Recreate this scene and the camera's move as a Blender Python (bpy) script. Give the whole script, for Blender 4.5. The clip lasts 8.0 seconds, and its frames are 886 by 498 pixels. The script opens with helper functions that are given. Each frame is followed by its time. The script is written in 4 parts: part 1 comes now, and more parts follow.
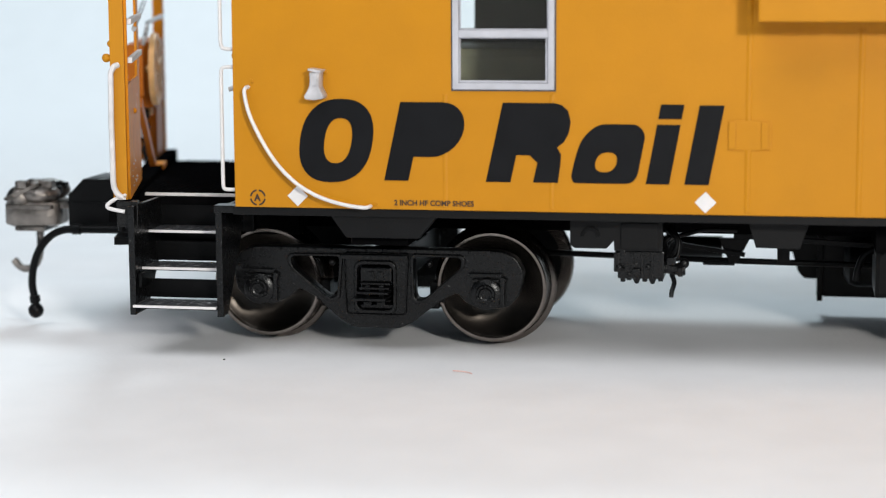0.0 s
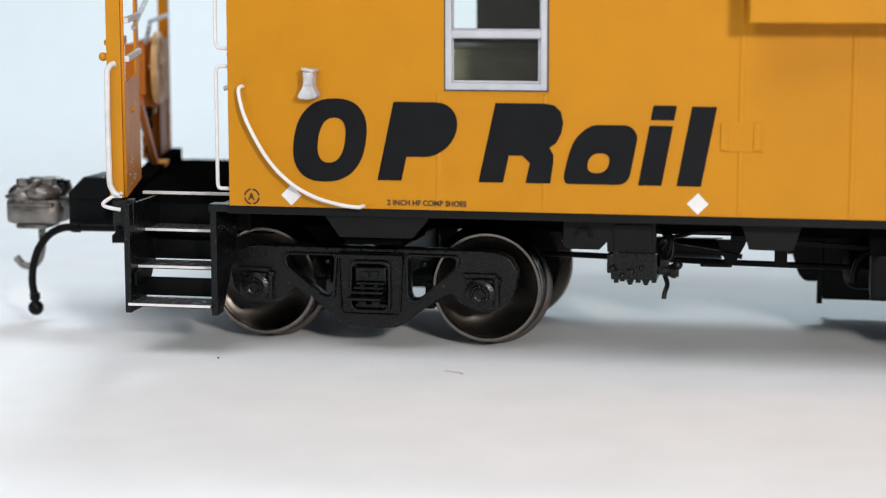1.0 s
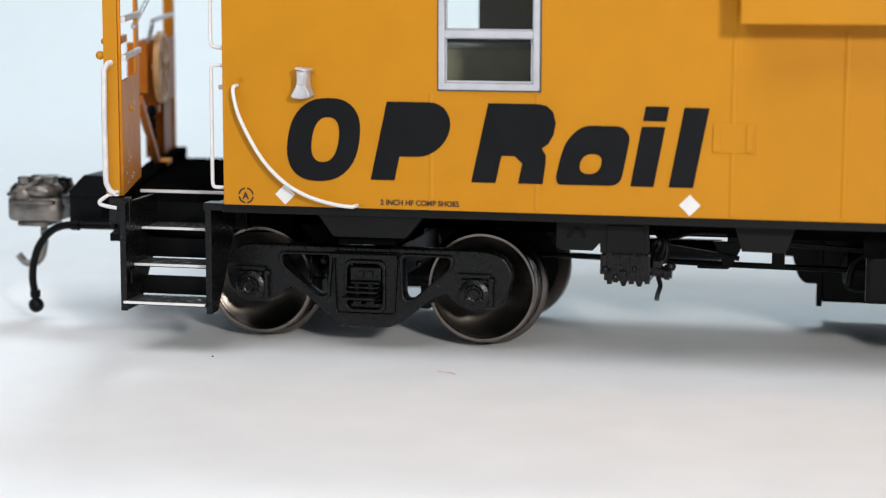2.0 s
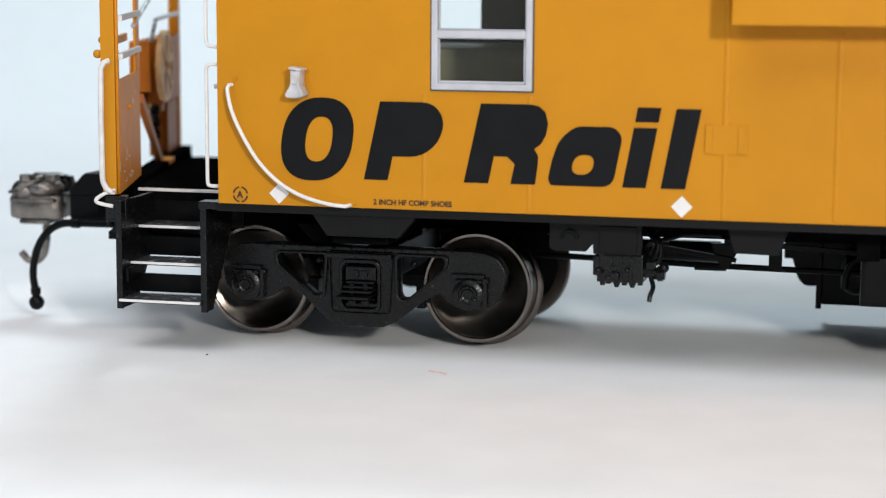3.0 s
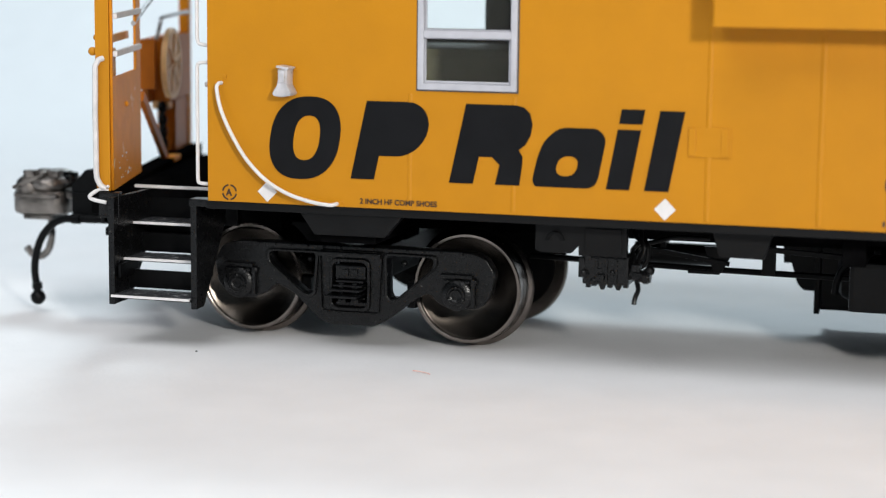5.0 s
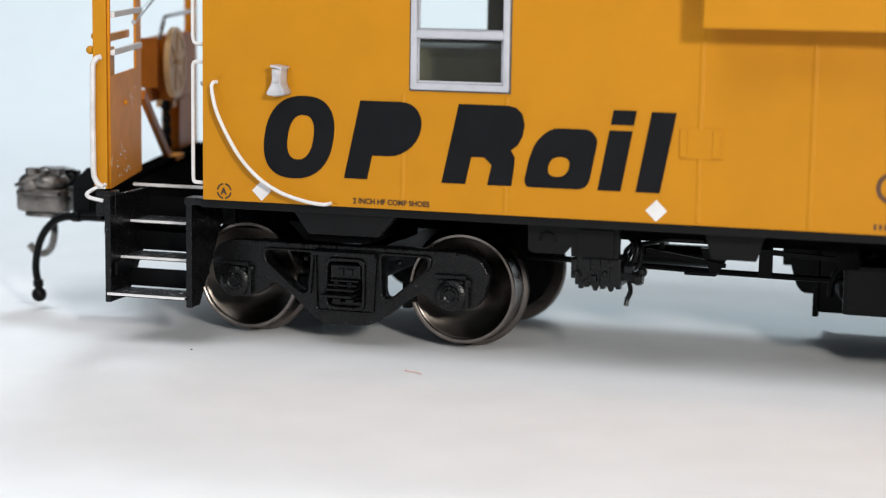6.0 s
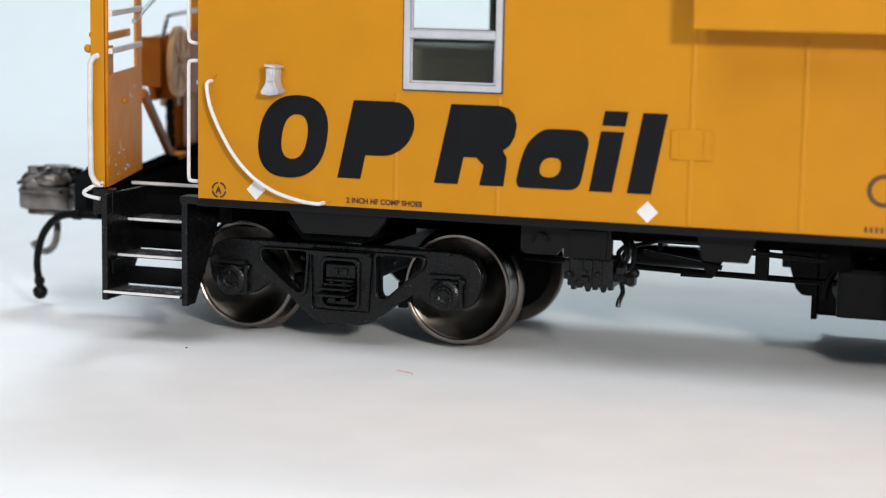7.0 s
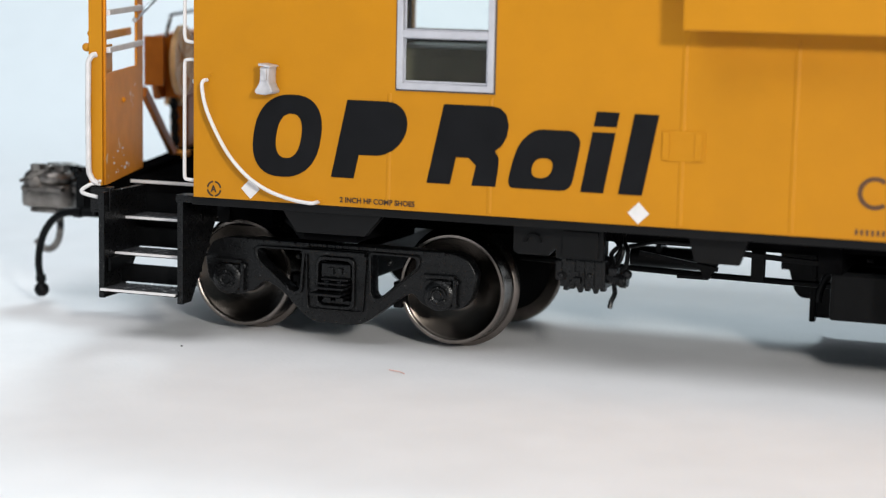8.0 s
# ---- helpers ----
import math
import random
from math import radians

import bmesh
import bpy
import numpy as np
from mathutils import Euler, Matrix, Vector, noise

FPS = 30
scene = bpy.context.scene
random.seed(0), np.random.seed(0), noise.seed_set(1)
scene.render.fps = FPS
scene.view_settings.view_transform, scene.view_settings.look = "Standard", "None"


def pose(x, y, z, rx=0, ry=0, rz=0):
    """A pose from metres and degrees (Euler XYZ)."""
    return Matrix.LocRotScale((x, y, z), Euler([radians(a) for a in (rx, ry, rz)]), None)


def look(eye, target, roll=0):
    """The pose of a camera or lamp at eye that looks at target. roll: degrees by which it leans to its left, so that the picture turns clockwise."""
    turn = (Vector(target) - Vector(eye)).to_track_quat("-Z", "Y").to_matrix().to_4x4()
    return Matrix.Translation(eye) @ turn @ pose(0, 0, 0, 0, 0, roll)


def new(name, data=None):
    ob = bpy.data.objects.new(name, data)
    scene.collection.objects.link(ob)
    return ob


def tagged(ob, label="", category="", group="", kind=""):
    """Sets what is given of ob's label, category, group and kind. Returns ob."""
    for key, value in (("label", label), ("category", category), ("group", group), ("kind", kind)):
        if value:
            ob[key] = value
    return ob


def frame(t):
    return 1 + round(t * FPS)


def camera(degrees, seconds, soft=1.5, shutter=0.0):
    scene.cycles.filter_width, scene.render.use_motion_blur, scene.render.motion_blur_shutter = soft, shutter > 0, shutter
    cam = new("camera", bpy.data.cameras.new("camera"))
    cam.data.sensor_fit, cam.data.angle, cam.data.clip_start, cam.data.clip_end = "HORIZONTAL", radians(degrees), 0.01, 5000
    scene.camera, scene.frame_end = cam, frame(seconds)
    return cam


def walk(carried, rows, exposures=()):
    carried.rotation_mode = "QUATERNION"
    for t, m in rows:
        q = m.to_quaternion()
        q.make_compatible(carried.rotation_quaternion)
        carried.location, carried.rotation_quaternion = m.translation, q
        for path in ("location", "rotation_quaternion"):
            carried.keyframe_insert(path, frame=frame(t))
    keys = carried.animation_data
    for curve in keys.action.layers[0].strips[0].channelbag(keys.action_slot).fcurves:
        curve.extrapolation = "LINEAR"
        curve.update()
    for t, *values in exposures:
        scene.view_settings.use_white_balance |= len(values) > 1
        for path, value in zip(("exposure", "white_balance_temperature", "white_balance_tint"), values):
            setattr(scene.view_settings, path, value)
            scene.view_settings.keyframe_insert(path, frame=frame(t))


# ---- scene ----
cam = camera(26.0, 8.0, soft=1.15)
cam.data.dof.use_dof, cam.data.dof.focus_distance, cam.data.dof.aperture_fstop = True, 0.163, 36.0
VIEW = look((0.06068, -0.14909, 0.03206), (0.02421, -0.01537, 0.01234), 0.457)

# the covered turntable goes round slowly and evenly, with the model on it
PIVOT, AXIS, RATE = Vector((0.01148, 0.02838, 0.0)), Vector((-0.0314, 0.1381, -0.9899)), 1.256


def turned_by(degrees):
    return Matrix.Translation(PIVOT) @ Matrix.Rotation(radians(degrees), 4, AXIS) @ Matrix.Translation(-PIVOT)


TURN = [(t, turned_by(RATE * (t - 4))) for t in (0, 2, 4, 6, 8)]

# ---- world and lights ----
world = bpy.data.worlds.new("studio")
scene.world = world
world.use_nodes = True
wbg = world.node_tree.nodes["Background"]
wbg.inputs[0].default_value = (0.72, 0.88, 1.0, 1)
wbg.inputs[1].default_value = 0.19


def softbox(name, eye, target, sx, sy, watts, colour):
    d = bpy.data.lights.new(name, "AREA")
    d.shape, d.size, d.size_y, d.energy, d.color = "RECTANGLE", sx, sy, watts, colour
    ob = new(name, d)
    ob.matrix_world = look(eye, target)
    return ob


softbox("key_lamp", (0.166, -0.235, 0.097), (-0.13, 0.0, 0.012), 0.022, 0.022, 0.62, (1.0, 0.975, 0.92))
softbox("ceiling_lamp", (-0.07, -0.35, 0.56), (-0.03, -0.04, 0.0), 0.5, 0.45, 2.8, (0.96, 0.975, 1.0))
softbox("window_lamp", (-0.14, 0.62, 0.68), (0.05, 0.30, 0.0), 0.22, 0.22, 4.2, (0.77, 0.93, 1.0))
scene.view_settings.exposure = 0.0

# ---- materials ----


def material(name, base, rough=0.5, metal=0.0, vary=0.12, scale=900.0, bump=0.06, fine=9000.0, spec=0.5, second=None, second_at=0.62, second_scale=400.0, spread=0.1):
    """A surface with stains at one scale, grain and relief at another; second: a colour of patches, such as wear or
    painted glints.
    """
    m = bpy.data.materials.new(name)
    m.use_nodes = True
    nt = m.node_tree
    n, li = nt.nodes, nt.links
    b = n["Principled BSDF"]
    b.inputs["Metallic"].default_value = metal
    b.inputs["Specular IOR Level"].default_value = spec
    tc = n.new("ShaderNodeTexCoord")
    big = n.new("ShaderNodeTexNoise")
    big.inputs["Scale"].default_value, big.inputs["Detail"].default_value = scale, 5
    small = n.new("ShaderNodeTexNoise")
    small.inputs["Scale"].default_value, small.inputs["Detail"].default_value = fine, 3
    li.new(tc.outputs["Object"], big.inputs["Vector"])
    li.new(tc.outputs["Object"], small.inputs["Vector"])
    ramp = n.new("ShaderNodeMapRange")
    ramp.inputs[1].default_value, ramp.inputs[2].default_value = 0.3, 0.7
    ramp.inputs[3].default_value, ramp.inputs[4].default_value = 1 - vary, 1 + vary
    li.new(big.outputs["Fac"], ramp.inputs[0])
    mul = n.new("ShaderNodeVectorMath")
    mul.operation = "SCALE"
    mul.inputs[0].default_value = base
    li.new(ramp.outputs[0], mul.inputs["Scale"])
    colour = mul.outputs[0]
    if second:
        pick = n.new("ShaderNodeTexNoise")
        pick.inputs["Scale"].default_value, pick.inputs["Detail"].default_value = second_scale, 8
        pick.inputs["Roughness"].default_value = 0.65
        li.new(tc.outputs["Object"], pick.inputs["Vector"])
        edge = n.new("ShaderNodeMapRange")
        edge.inputs[1].default_value, edge.inputs[2].default_value = second_at, second_at + 0.07
        li.new(pick.outputs["Fac"], edge.inputs[0])
        mix = n.new("ShaderNodeMix")
        mix.data_type = "RGBA"
        li.new(edge.outputs[0], mix.inputs["Factor"])
        li.new(colour, mix.inputs["A"])
        mix.inputs["B"].default_value = (*second, 1)
        colour = mix.outputs["Result"]
    li.new(colour, b.inputs["Base Color"])
    rr = n.new("ShaderNodeMapRange")
    rr.inputs[3].default_value, rr.inputs[4].default_value = max(rough - spread, 0.03), min(rough + spread, 1)
    li.new(small.outputs["Fac"], rr.inputs[0])
    li.new(rr.outputs[0], b.inputs["Roughness"])
    bp = n.new("ShaderNodeBump")
    bp.inputs["Strength"].default_value, bp.inputs["Distance"].default_value = bump, 0.0001
    li.new(small.outputs["Fac"], bp.inputs["Height"])
    li.new(bp.outputs[0], b.inputs["Normal"])
    return m


YELLOW = material("yellow_paint", (0.462, 0.190, 0.0048), 0.45, spec=0.22, vary=0.035, scale=300, bump=0.10, fine=7000)
ORANGE = material("orange_plastic", (0.64, 0.235, 0.016), 0.42, spec=0.05, vary=0.08, scale=500, bump=0.12, fine=5000, second=(0.74, 0.55, 0.38), second_at=0.625, second_scale=420)
DEEP_ORANGE = material("deep_orange_plastic", (0.38, 0.105, 0.009), 0.45, spec=0.1, vary=0.12, scale=600, bump=0.1, fine=5000)
OCHRE = material("pale_orange_plastic", (0.74, 0.42, 0.16), 0.5, vary=0.15, scale=700)
BLACK = material("black_plastic", (0.0026, 0.0027, 0.003), 0.38, spec=0.13, vary=0.25, scale=700, bump=0.25, fine=6000)
DECK = material("matt_black_grating_paint", (0.0032, 0.0032, 0.0035), 0.7, spec=0.0, vary=0.3, scale=700, bump=0.3, fine=4000)
GRATING = material("satin_black_grating", (0.0045, 0.0045, 0.005), 0.6, spec=0.0, vary=0.3, scale=700, bump=0.3, fine=4000)
PALE_PLASTIC = material("greyish_clear_lamp_plastic", (0.46, 0.45, 0.47), 0.3, vary=0.25, scale=700, bump=0.3, fine=2500)
GREYBLACK = material("sill_black_paint", (0.0048, 0.0049, 0.0053), 0.45, spec=0.17, vary=0.15, scale=500, bump=0.15, fine=6000)
# pale specks in the colour stand for small glints on the black castings
GLINT_BLACK = material("black_plastic_with_painted_glints", (0.0036, 0.0037, 0.0041), 0.29, spec=0.28, vary=0.3, scale=900, bump=0.3, fine=5200, second=(0.18, 0.175, 0.17), second_at=0.66, second_scale=3000)
INK = material("black_lettering_ink", (0.0065, 0.0068, 0.008), 0.5, spec=0.11, vary=0.15, scale=400, bump=0.08)
INK_BROWN = material("dark_brown_ink", (0.035, 0.016, 0.006), 0.5, vary=0.3, scale=3000)
BROWN_PAINT = material("brown_lettering_paint", (0.085, 0.034, 0.011), 0.5, vary=0.25, scale=2500)
WHITE = material("white_paint", (0.66, 0.64, 0.64), 0.45, vary=0.05, scale=900)
DIRTY_WHITE = material("translucent_white_glue_paint", (0.62, 0.59, 0.59), 0.5, vary=0.1, scale=900)
GREY_FRAME = material("pale_grey_window_paint", (0.42, 0.42, 0.46), 0.45, vary=0.08, scale=900)
TREAD = material("silver_tread_paint", (0.42, 0.425, 0.44), 0.38, metal=0.4, vary=0.6, scale=2500, bump=0.4, fine=5000)
WORN_TREAD = material("dark_tread_with_worn_silver", (0.035, 0.036, 0.04), 0.35, metal=0.2, vary=0.4, scale=2500, bump=0.4, fine=5000, second=(0.55, 0.56, 0.58), second_at=0.60, second_scale=1700)
WHEEL = material("blackened_nickel_wheel", (0.2, 0.175, 0.158), 0.26, metal=1.0, vary=0.12, scale=900, bump=0.012, fine=2500, spread=0.03)
WHEEL_DISH = material("dark_bronzed_wheel_dish", (0.085, 0.073, 0.063), 0.22, metal=1.0, vary=0.08, scale=1500, bump=0.004, fine=3000, spread=0.02)
STEEL = material("cast_nickel_coupler", (0.2, 0.18, 0.165), 0.42, metal=0.85, vary=0.5, scale=500, bump=0.9, fine=1300, second=(0.02, 0.019, 0.018), second_at=0.51, second_scale=330)
INTERIOR = material("drab_interior_plastic", (0.07, 0.066, 0.052), 0.6, vary=0.2, scale=200)
OLIVE = material("pale_olive_seat_plastic", (0.22, 0.22, 0.14), 0.6, vary=0.2, scale=200)
DARK_IN = material("dark_interior_plastic", (0.06, 0.056, 0.05), 0.6, vary=0.2, scale=200)
PAPER = material("white_paper", (0.80, 0.79, 0.80), 0.85, vary=0.03, scale=130, bump=0.45, fine=2200, spec=0.2)
FIBRE = material("pink_fibre", (0.74, 0.47, 0.42), 0.7)

def turned_finish(m, amount):
    """Light spreads across fine circular tool marks about the y axis."""
    n, li = m.node_tree.nodes, m.node_tree.links
    t = n.new("ShaderNodeTangent")
    t.direction_type, t.axis = "RADIAL", "Y"
    n["Principled BSDF"].inputs["Anisotropic"].default_value = amount
    li.new(t.outputs[0], n["Principled BSDF"].inputs["Tangent"])


turned_finish(WHEEL, 0.6)
turned_finish(WHEEL_DISH, 0.75)

GLASS = bpy.data.materials.new("clear_window_plastic")
GLASS.use_nodes = True
gb = GLASS.node_tree.nodes["Principled BSDF"]
gb.inputs["Transmission Weight"].default_value = 1.0
gb.inputs["Roughness"].default_value = 0.03
gb.inputs["IOR"].default_value = 1.3
gb.inputs["Base Color"].default_value = (0.93, 0.95, 0.94, 1)
# a thin diffuse haze standing in for pale reflections on the plastic
gn, gl = GLASS.node_tree.nodes, GLASS.node_tree.links
film_haze = gn.new("ShaderNodeBsdfDiffuse")
film_haze.inputs[0].default_value = (0.62, 0.60, 0.54, 1)
haze_noise = gn.new("ShaderNodeTexNoise")
haze_noise.inputs["Scale"].default_value = 260
haze_amount = gn.new("ShaderNodeMapRange")
haze_amount.inputs[1].default_value, haze_amount.inputs[2].default_value = 0.3, 0.7
haze_amount.inputs[3].default_value, haze_amount.inputs[4].default_value = 0.006, 0.022
haze_mix = gn.new("ShaderNodeMixShader")
gl.new(haze_noise.outputs["Fac"], haze_amount.inputs[0])
gl.new(haze_amount.outputs[0], haze_mix.inputs[0])
gl.new(gb.outputs[0], haze_mix.inputs[1])
gl.new(film_haze.outputs[0], haze_mix.inputs[2])
gl.new(haze_mix.outputs[0], gn["Material Output"].inputs["Surface"])

# ---- modelling helpers (millimetres in, metres out) ----
MM = 0.001


def part(name, mesh, mat, parent, label="", smooth=False):
    """Links a bmesh or mesh, in millimetres of the place, as one object under a thing or part."""
    if isinstance(mesh, bmesh.types.BMesh):
        me = bpy.data.meshes.new(name)
        bmesh.ops.recalc_face_normals(mesh, faces=mesh.faces[:])
        mesh.to_mesh(me)
        mesh.free()
    else:
        me = mesh
        me.name = name
    base = Vector((0, 0, 0))
    up = parent
    while up is not None:
        base += up.location
        up = up.parent
    me.transform(Matrix.Translation(-base) @ Matrix.Scale(MM, 4))
    me.materials.clear()
    me.materials.append(mat)
    if smooth:
        me.shade_smooth()
        me.set_sharp_from_angle(angle=radians(32))
    ob = new(name, me)
    ob.parent = parent
    return tagged(ob, label)


def box(x0, x1, y0, y1, z0, z1, bev=0.0, bm=None):
    bm = bm or bmesh.new()
    r = bmesh.ops.create_cube(bm, size=1)
    bmesh.ops.transform(bm, verts=r["verts"], matrix=Matrix.Translation(((x0 + x1) / 2, (y0 + y1) / 2, (z0 + z1) / 2)) @ Matrix.Diagonal((x1 - x0, y1 - y0, z1 - z0, 1)))
    if bev:
        es = list({e for v in r["verts"] for e in v.link_edges})
        bmesh.ops.bevel(bm, geom=es, offset=bev, segments=2, profile=0.7, affect="EDGES")
    return bm


def bar(a, b, w, h, bev=0.0, bm=None):
    """A straight square bar from a to b, w wide sideways and h high."""
    bm = bm or bmesh.new()
    a, b = Vector(a), Vector(b)
    d = b - a
    rot = d.to_track_quat("X", "Z").to_matrix().to_4x4()
    r = bmesh.ops.create_cube(bm, size=1)
    bmesh.ops.transform(bm, verts=r["verts"], matrix=Matrix.Translation((a + b) / 2) @ rot @ Matrix.Diagonal((d.length, w, h, 1)))
    if bev:
        bmesh.ops.bevel(bm, geom=list({e for v in r["verts"] for e in v.link_edges}), offset=bev, segments=2, profile=0.7, affect="EDGES")
    return bm


def from_curve(cu, m):
    ob = bpy.data.objects.new("c", cu)
    scene.collection.objects.link(ob)
    dg = bpy.context.evaluated_depsgraph_get()
    me = bpy.data.meshes.new_from_object(ob.evaluated_get(dg))
    bpy.data.objects.remove(ob)
    bpy.data.curves.remove(cu)
    bm = bmesh.new()
    bm.from_mesh(me)
    bmesh.ops.remove_doubles(bm, verts=bm.verts[:], dist=0.0005)
    bm.to_mesh(me)
    bm.free()
    me.transform(m)
    return me


def upright(y):
    """Takes a drawing's x, y, z to the place's x, z and towards the viewer."""
    return Matrix(((1, 0, 0, 0), (0, 0, -1, y), (0, 1, 0, 0), (0, 0, 0, 1)))


def plate(outlines, y0, y1, bev=0.0, m=None):
    """A plate with holes: outlines of x, z, between the depths y0 and y1."""
    cu = bpy.data.curves.new("c", "CURVE")
    cu.dimensions, cu.fill_mode = "2D", "BOTH"
    t = abs(y1 - y0) / 2
    cu.extrude, cu.bevel_depth, cu.bevel_resolution, cu.offset = t - bev, bev, 1, -bev
    for pts in outlines:
        s = cu.splines.new("POLY")
        s.points.add(len(pts) - 1)
        for p, q in zip(s.points, pts):
            p.co = (q[0], q[1], 0, 1)
        s.use_cyclic_u = True
    return from_curve(cu, m if m is not None else upright((y0 + y1) / 2))


def rounded(pts, r, n=4):
    """Rounds each corner of an outline."""
    out = []
    for i, p in enumerate(pts):
        p, a, b = Vector(p), Vector(pts[i - 1]), Vector(pts[(i + 1) % len(pts)])
        k = min(r, (a - p).length * 0.45, (b - p).length * 0.45)
        s, e = p + (a - p).normalized() * k, p + (b - p).normalized() * k
        for j in range(n + 1):
            u = j / n
            out.append(tuple(s * (1 - u) ** 2 + p * 2 * u * (1 - u) + e * u * u))
    return out


def rect(x0, x1, z0, z1):
    return [(x0, z0), (x1, z0), (x1, z1), (x0, z1)]


def glide(pts, n=8):
    """A smooth line through the points."""
    p = [Vector(q) for q in pts]
    p = [2 * p[0] - p[1]] + p + [2 * p[-1] - p[-2]]
    out = []
    for a, b, c, d in zip(p, p[1:], p[2:], p[3:]):
        for j in range(n):
            u = j / n
            out.append(0.5 * ((2 * b) + (c - a) * u + (2 * a - 5 * b + 4 * c - d) * u * u + (3 * b - a - 3 * c + d) * u ** 3))
    return out + [p[-2]]


def tube(pts, r, sides=10):
    """A round wire along the points, with closed ends."""
    bm = bmesh.new()
    pts = [Vector(p) for p in pts]
    rings, side = [], None
    for i, p in enumerate(pts):
        d = (pts[min(i + 1, len(pts) - 1)] - pts[max(i - 1, 0)]).normalized()
        if side is None:
            side = d.orthogonal().normalized()
        side = (side - d * side.dot(d)).normalized()
        up = d.cross(side)
        rings.append([bm.verts.new(p + r * (math.cos(a) * side + math.sin(a) * up)) for a in [2 * math.pi * k / sides for k in range(sides)]])
    for a, b in zip(rings, rings[1:]):
        for k in range(sides):
            bm.faces.new((a[k], a[(k + 1) % sides], b[(k + 1) % sides], b[k]))
    bm.faces.new(rings[0])
    bm.faces.new(rings[-1][::-1])
    return bm


def lathe(profile, cx, cz, n=72, bm=None):
    """Turns (radius, y) pairs about an axis along y."""
    bm = bm or bmesh.new()
    rings = []
    for r, y in profile:
        rings.append([bm.verts.new((cx + r * math.cos(2 * math.pi * k / n), y, cz + r * math.sin(2 * math.pi * k / n))) for k in range(n)] if r > 1e-6 else [bm.verts.new((cx, y, cz))])
    for a, b in zip(rings, rings[1:]):
        for k in range(n):
            q = [a[k % len(a)], a[(k + 1) % len(a)], b[(k + 1) % len(b)], b[k % len(b)]]
            q = [v for i, v in enumerate(q) if v not in q[:i]]
            if len(q) > 2:
                bm.faces.new(q)
    return bm


def ball(c, r, bm=None, sz=(1, 1, 1)):
    bm = bm or bmesh.new()
    bmesh.ops.create_uvsphere(bm, u_segments=16, v_segments=10, radius=r, matrix=Matrix.Translation(c) @ Matrix.Diagonal((*sz, 1)))
    return bm


def words(text, x, z, size, y, squeeze=1.0, thick=0.0):
    cu = bpy.data.curves.new("t", "FONT")
    cu.body, cu.size, cu.offset, cu.extrude = text, size, thick, 0.006
    return from_curve(cu, Matrix.Translation((x, y, z)) @ upright(0) @ Matrix.Diagonal((squeeze, 1, 1, 1)))


def merge(*bms):
    out = bmesh.new()
    for b in bms:
        me = b
        if isinstance(b, bmesh.types.BMesh):
            me = bpy.data.meshes.new("m")
            b.to_mesh(me)
            b.free()
        out.from_mesh(me)
        bpy.data.meshes.remove(me)
    return out


# ---- the still backdrop: one sheet of paper with a sweep ----
def paper_sweep():
    bm = bmesh.new()
    line = [(-400 + i * 35, -6.0) for i in range(21)]
    for i in range(1, 33):
        a = math.pi / 2 * i / 32
        line.append((300 + 500 * math.sin(a), 494 - 500 * math.cos(a)))
    line += [(800, 494 + i * 80) for i in range(1, 5)]
    xs = [-700 + i * 35 for i in range(43)]
    rows = [[bm.verts.new((x, y, z)) for x in xs] for y, z in line]
    for a, b in zip(rows, rows[1:]):
        for i in range(len(xs) - 1):
            bm.faces.new((a[i], a[i + 1], b[i + 1], b[i]))
    ob = part("ground", bm, PAPER, None, smooth=True)
    tagged(ob, "white matt paper sweep curving up behind the model", "table top", kind="structure")


paper_sweep()


def ease(v):
    v = min(1.0, max(0.0, v))
    return v * v * (3 - 2 * v)


# ---- the sheet of paper that covers the turntable, flat under the wheels, gently creased beside them ----
def turntable_sheet():
    bm = bmesh.new()
    cx, cy, n, step = 11.5, 28.4, 190, 2.5
    half = n * step / 2
    rows = []
    for i in range(n + 1):
        row = []
        for k in range(n + 1):
            x, y = cx - half + k * step, cy - half + i * step
            r = math.hypot(x - cx, y - cy)
            left = ease((-5 - x) / 14)
            beside = max(left, ease((abs(y - 18.2) - 22) / 16) * 0.55)
            crease = 0.75 * noise.noise((x / 34 + 0.4, (y + 0.25 * x) / 9.5, 7.3)) + 0.5 * noise.noise((x / 70, y / 40, 1.9))
            z = beside * crease * 0.95 * ease((y + 26) / 20) - 5.9 * ease((r - 130) / 95)
            row.append(bm.verts.new((x, y, min(z, 1.0))))
        rows.append(row)
    for a, b in zip(rows, rows[1:]):
        for k in range(n):
            bm.faces.new((a[k], a[k + 1], b[k + 1], b[k]))
    corners = [v for v in bm.verts if math.hypot(v.co.x - cx, v.co.y - cy) > half]
    bmesh.ops.delete(bm, geom=corners, context="VERTS")
    ob = part("paper_sheet", bm, PAPER, None, smooth=True)
    return tagged(ob, "creased white matt paper sheet turning under the model", "paper sheet")


sheet = turntable_sheet()

# ---- the model caboose ----
CY = 18.2
caboose = new("model_caboose")
caboose.location = (0.05, CY * MM, 0)
tagged(caboose, "yellow and black plastic scale model caboose standing on white paper", "model train")
LEN = 104.0

# body shell
WZ0, WZ1 = 23.0, 32.6
WIN = (18.4, 26.65)


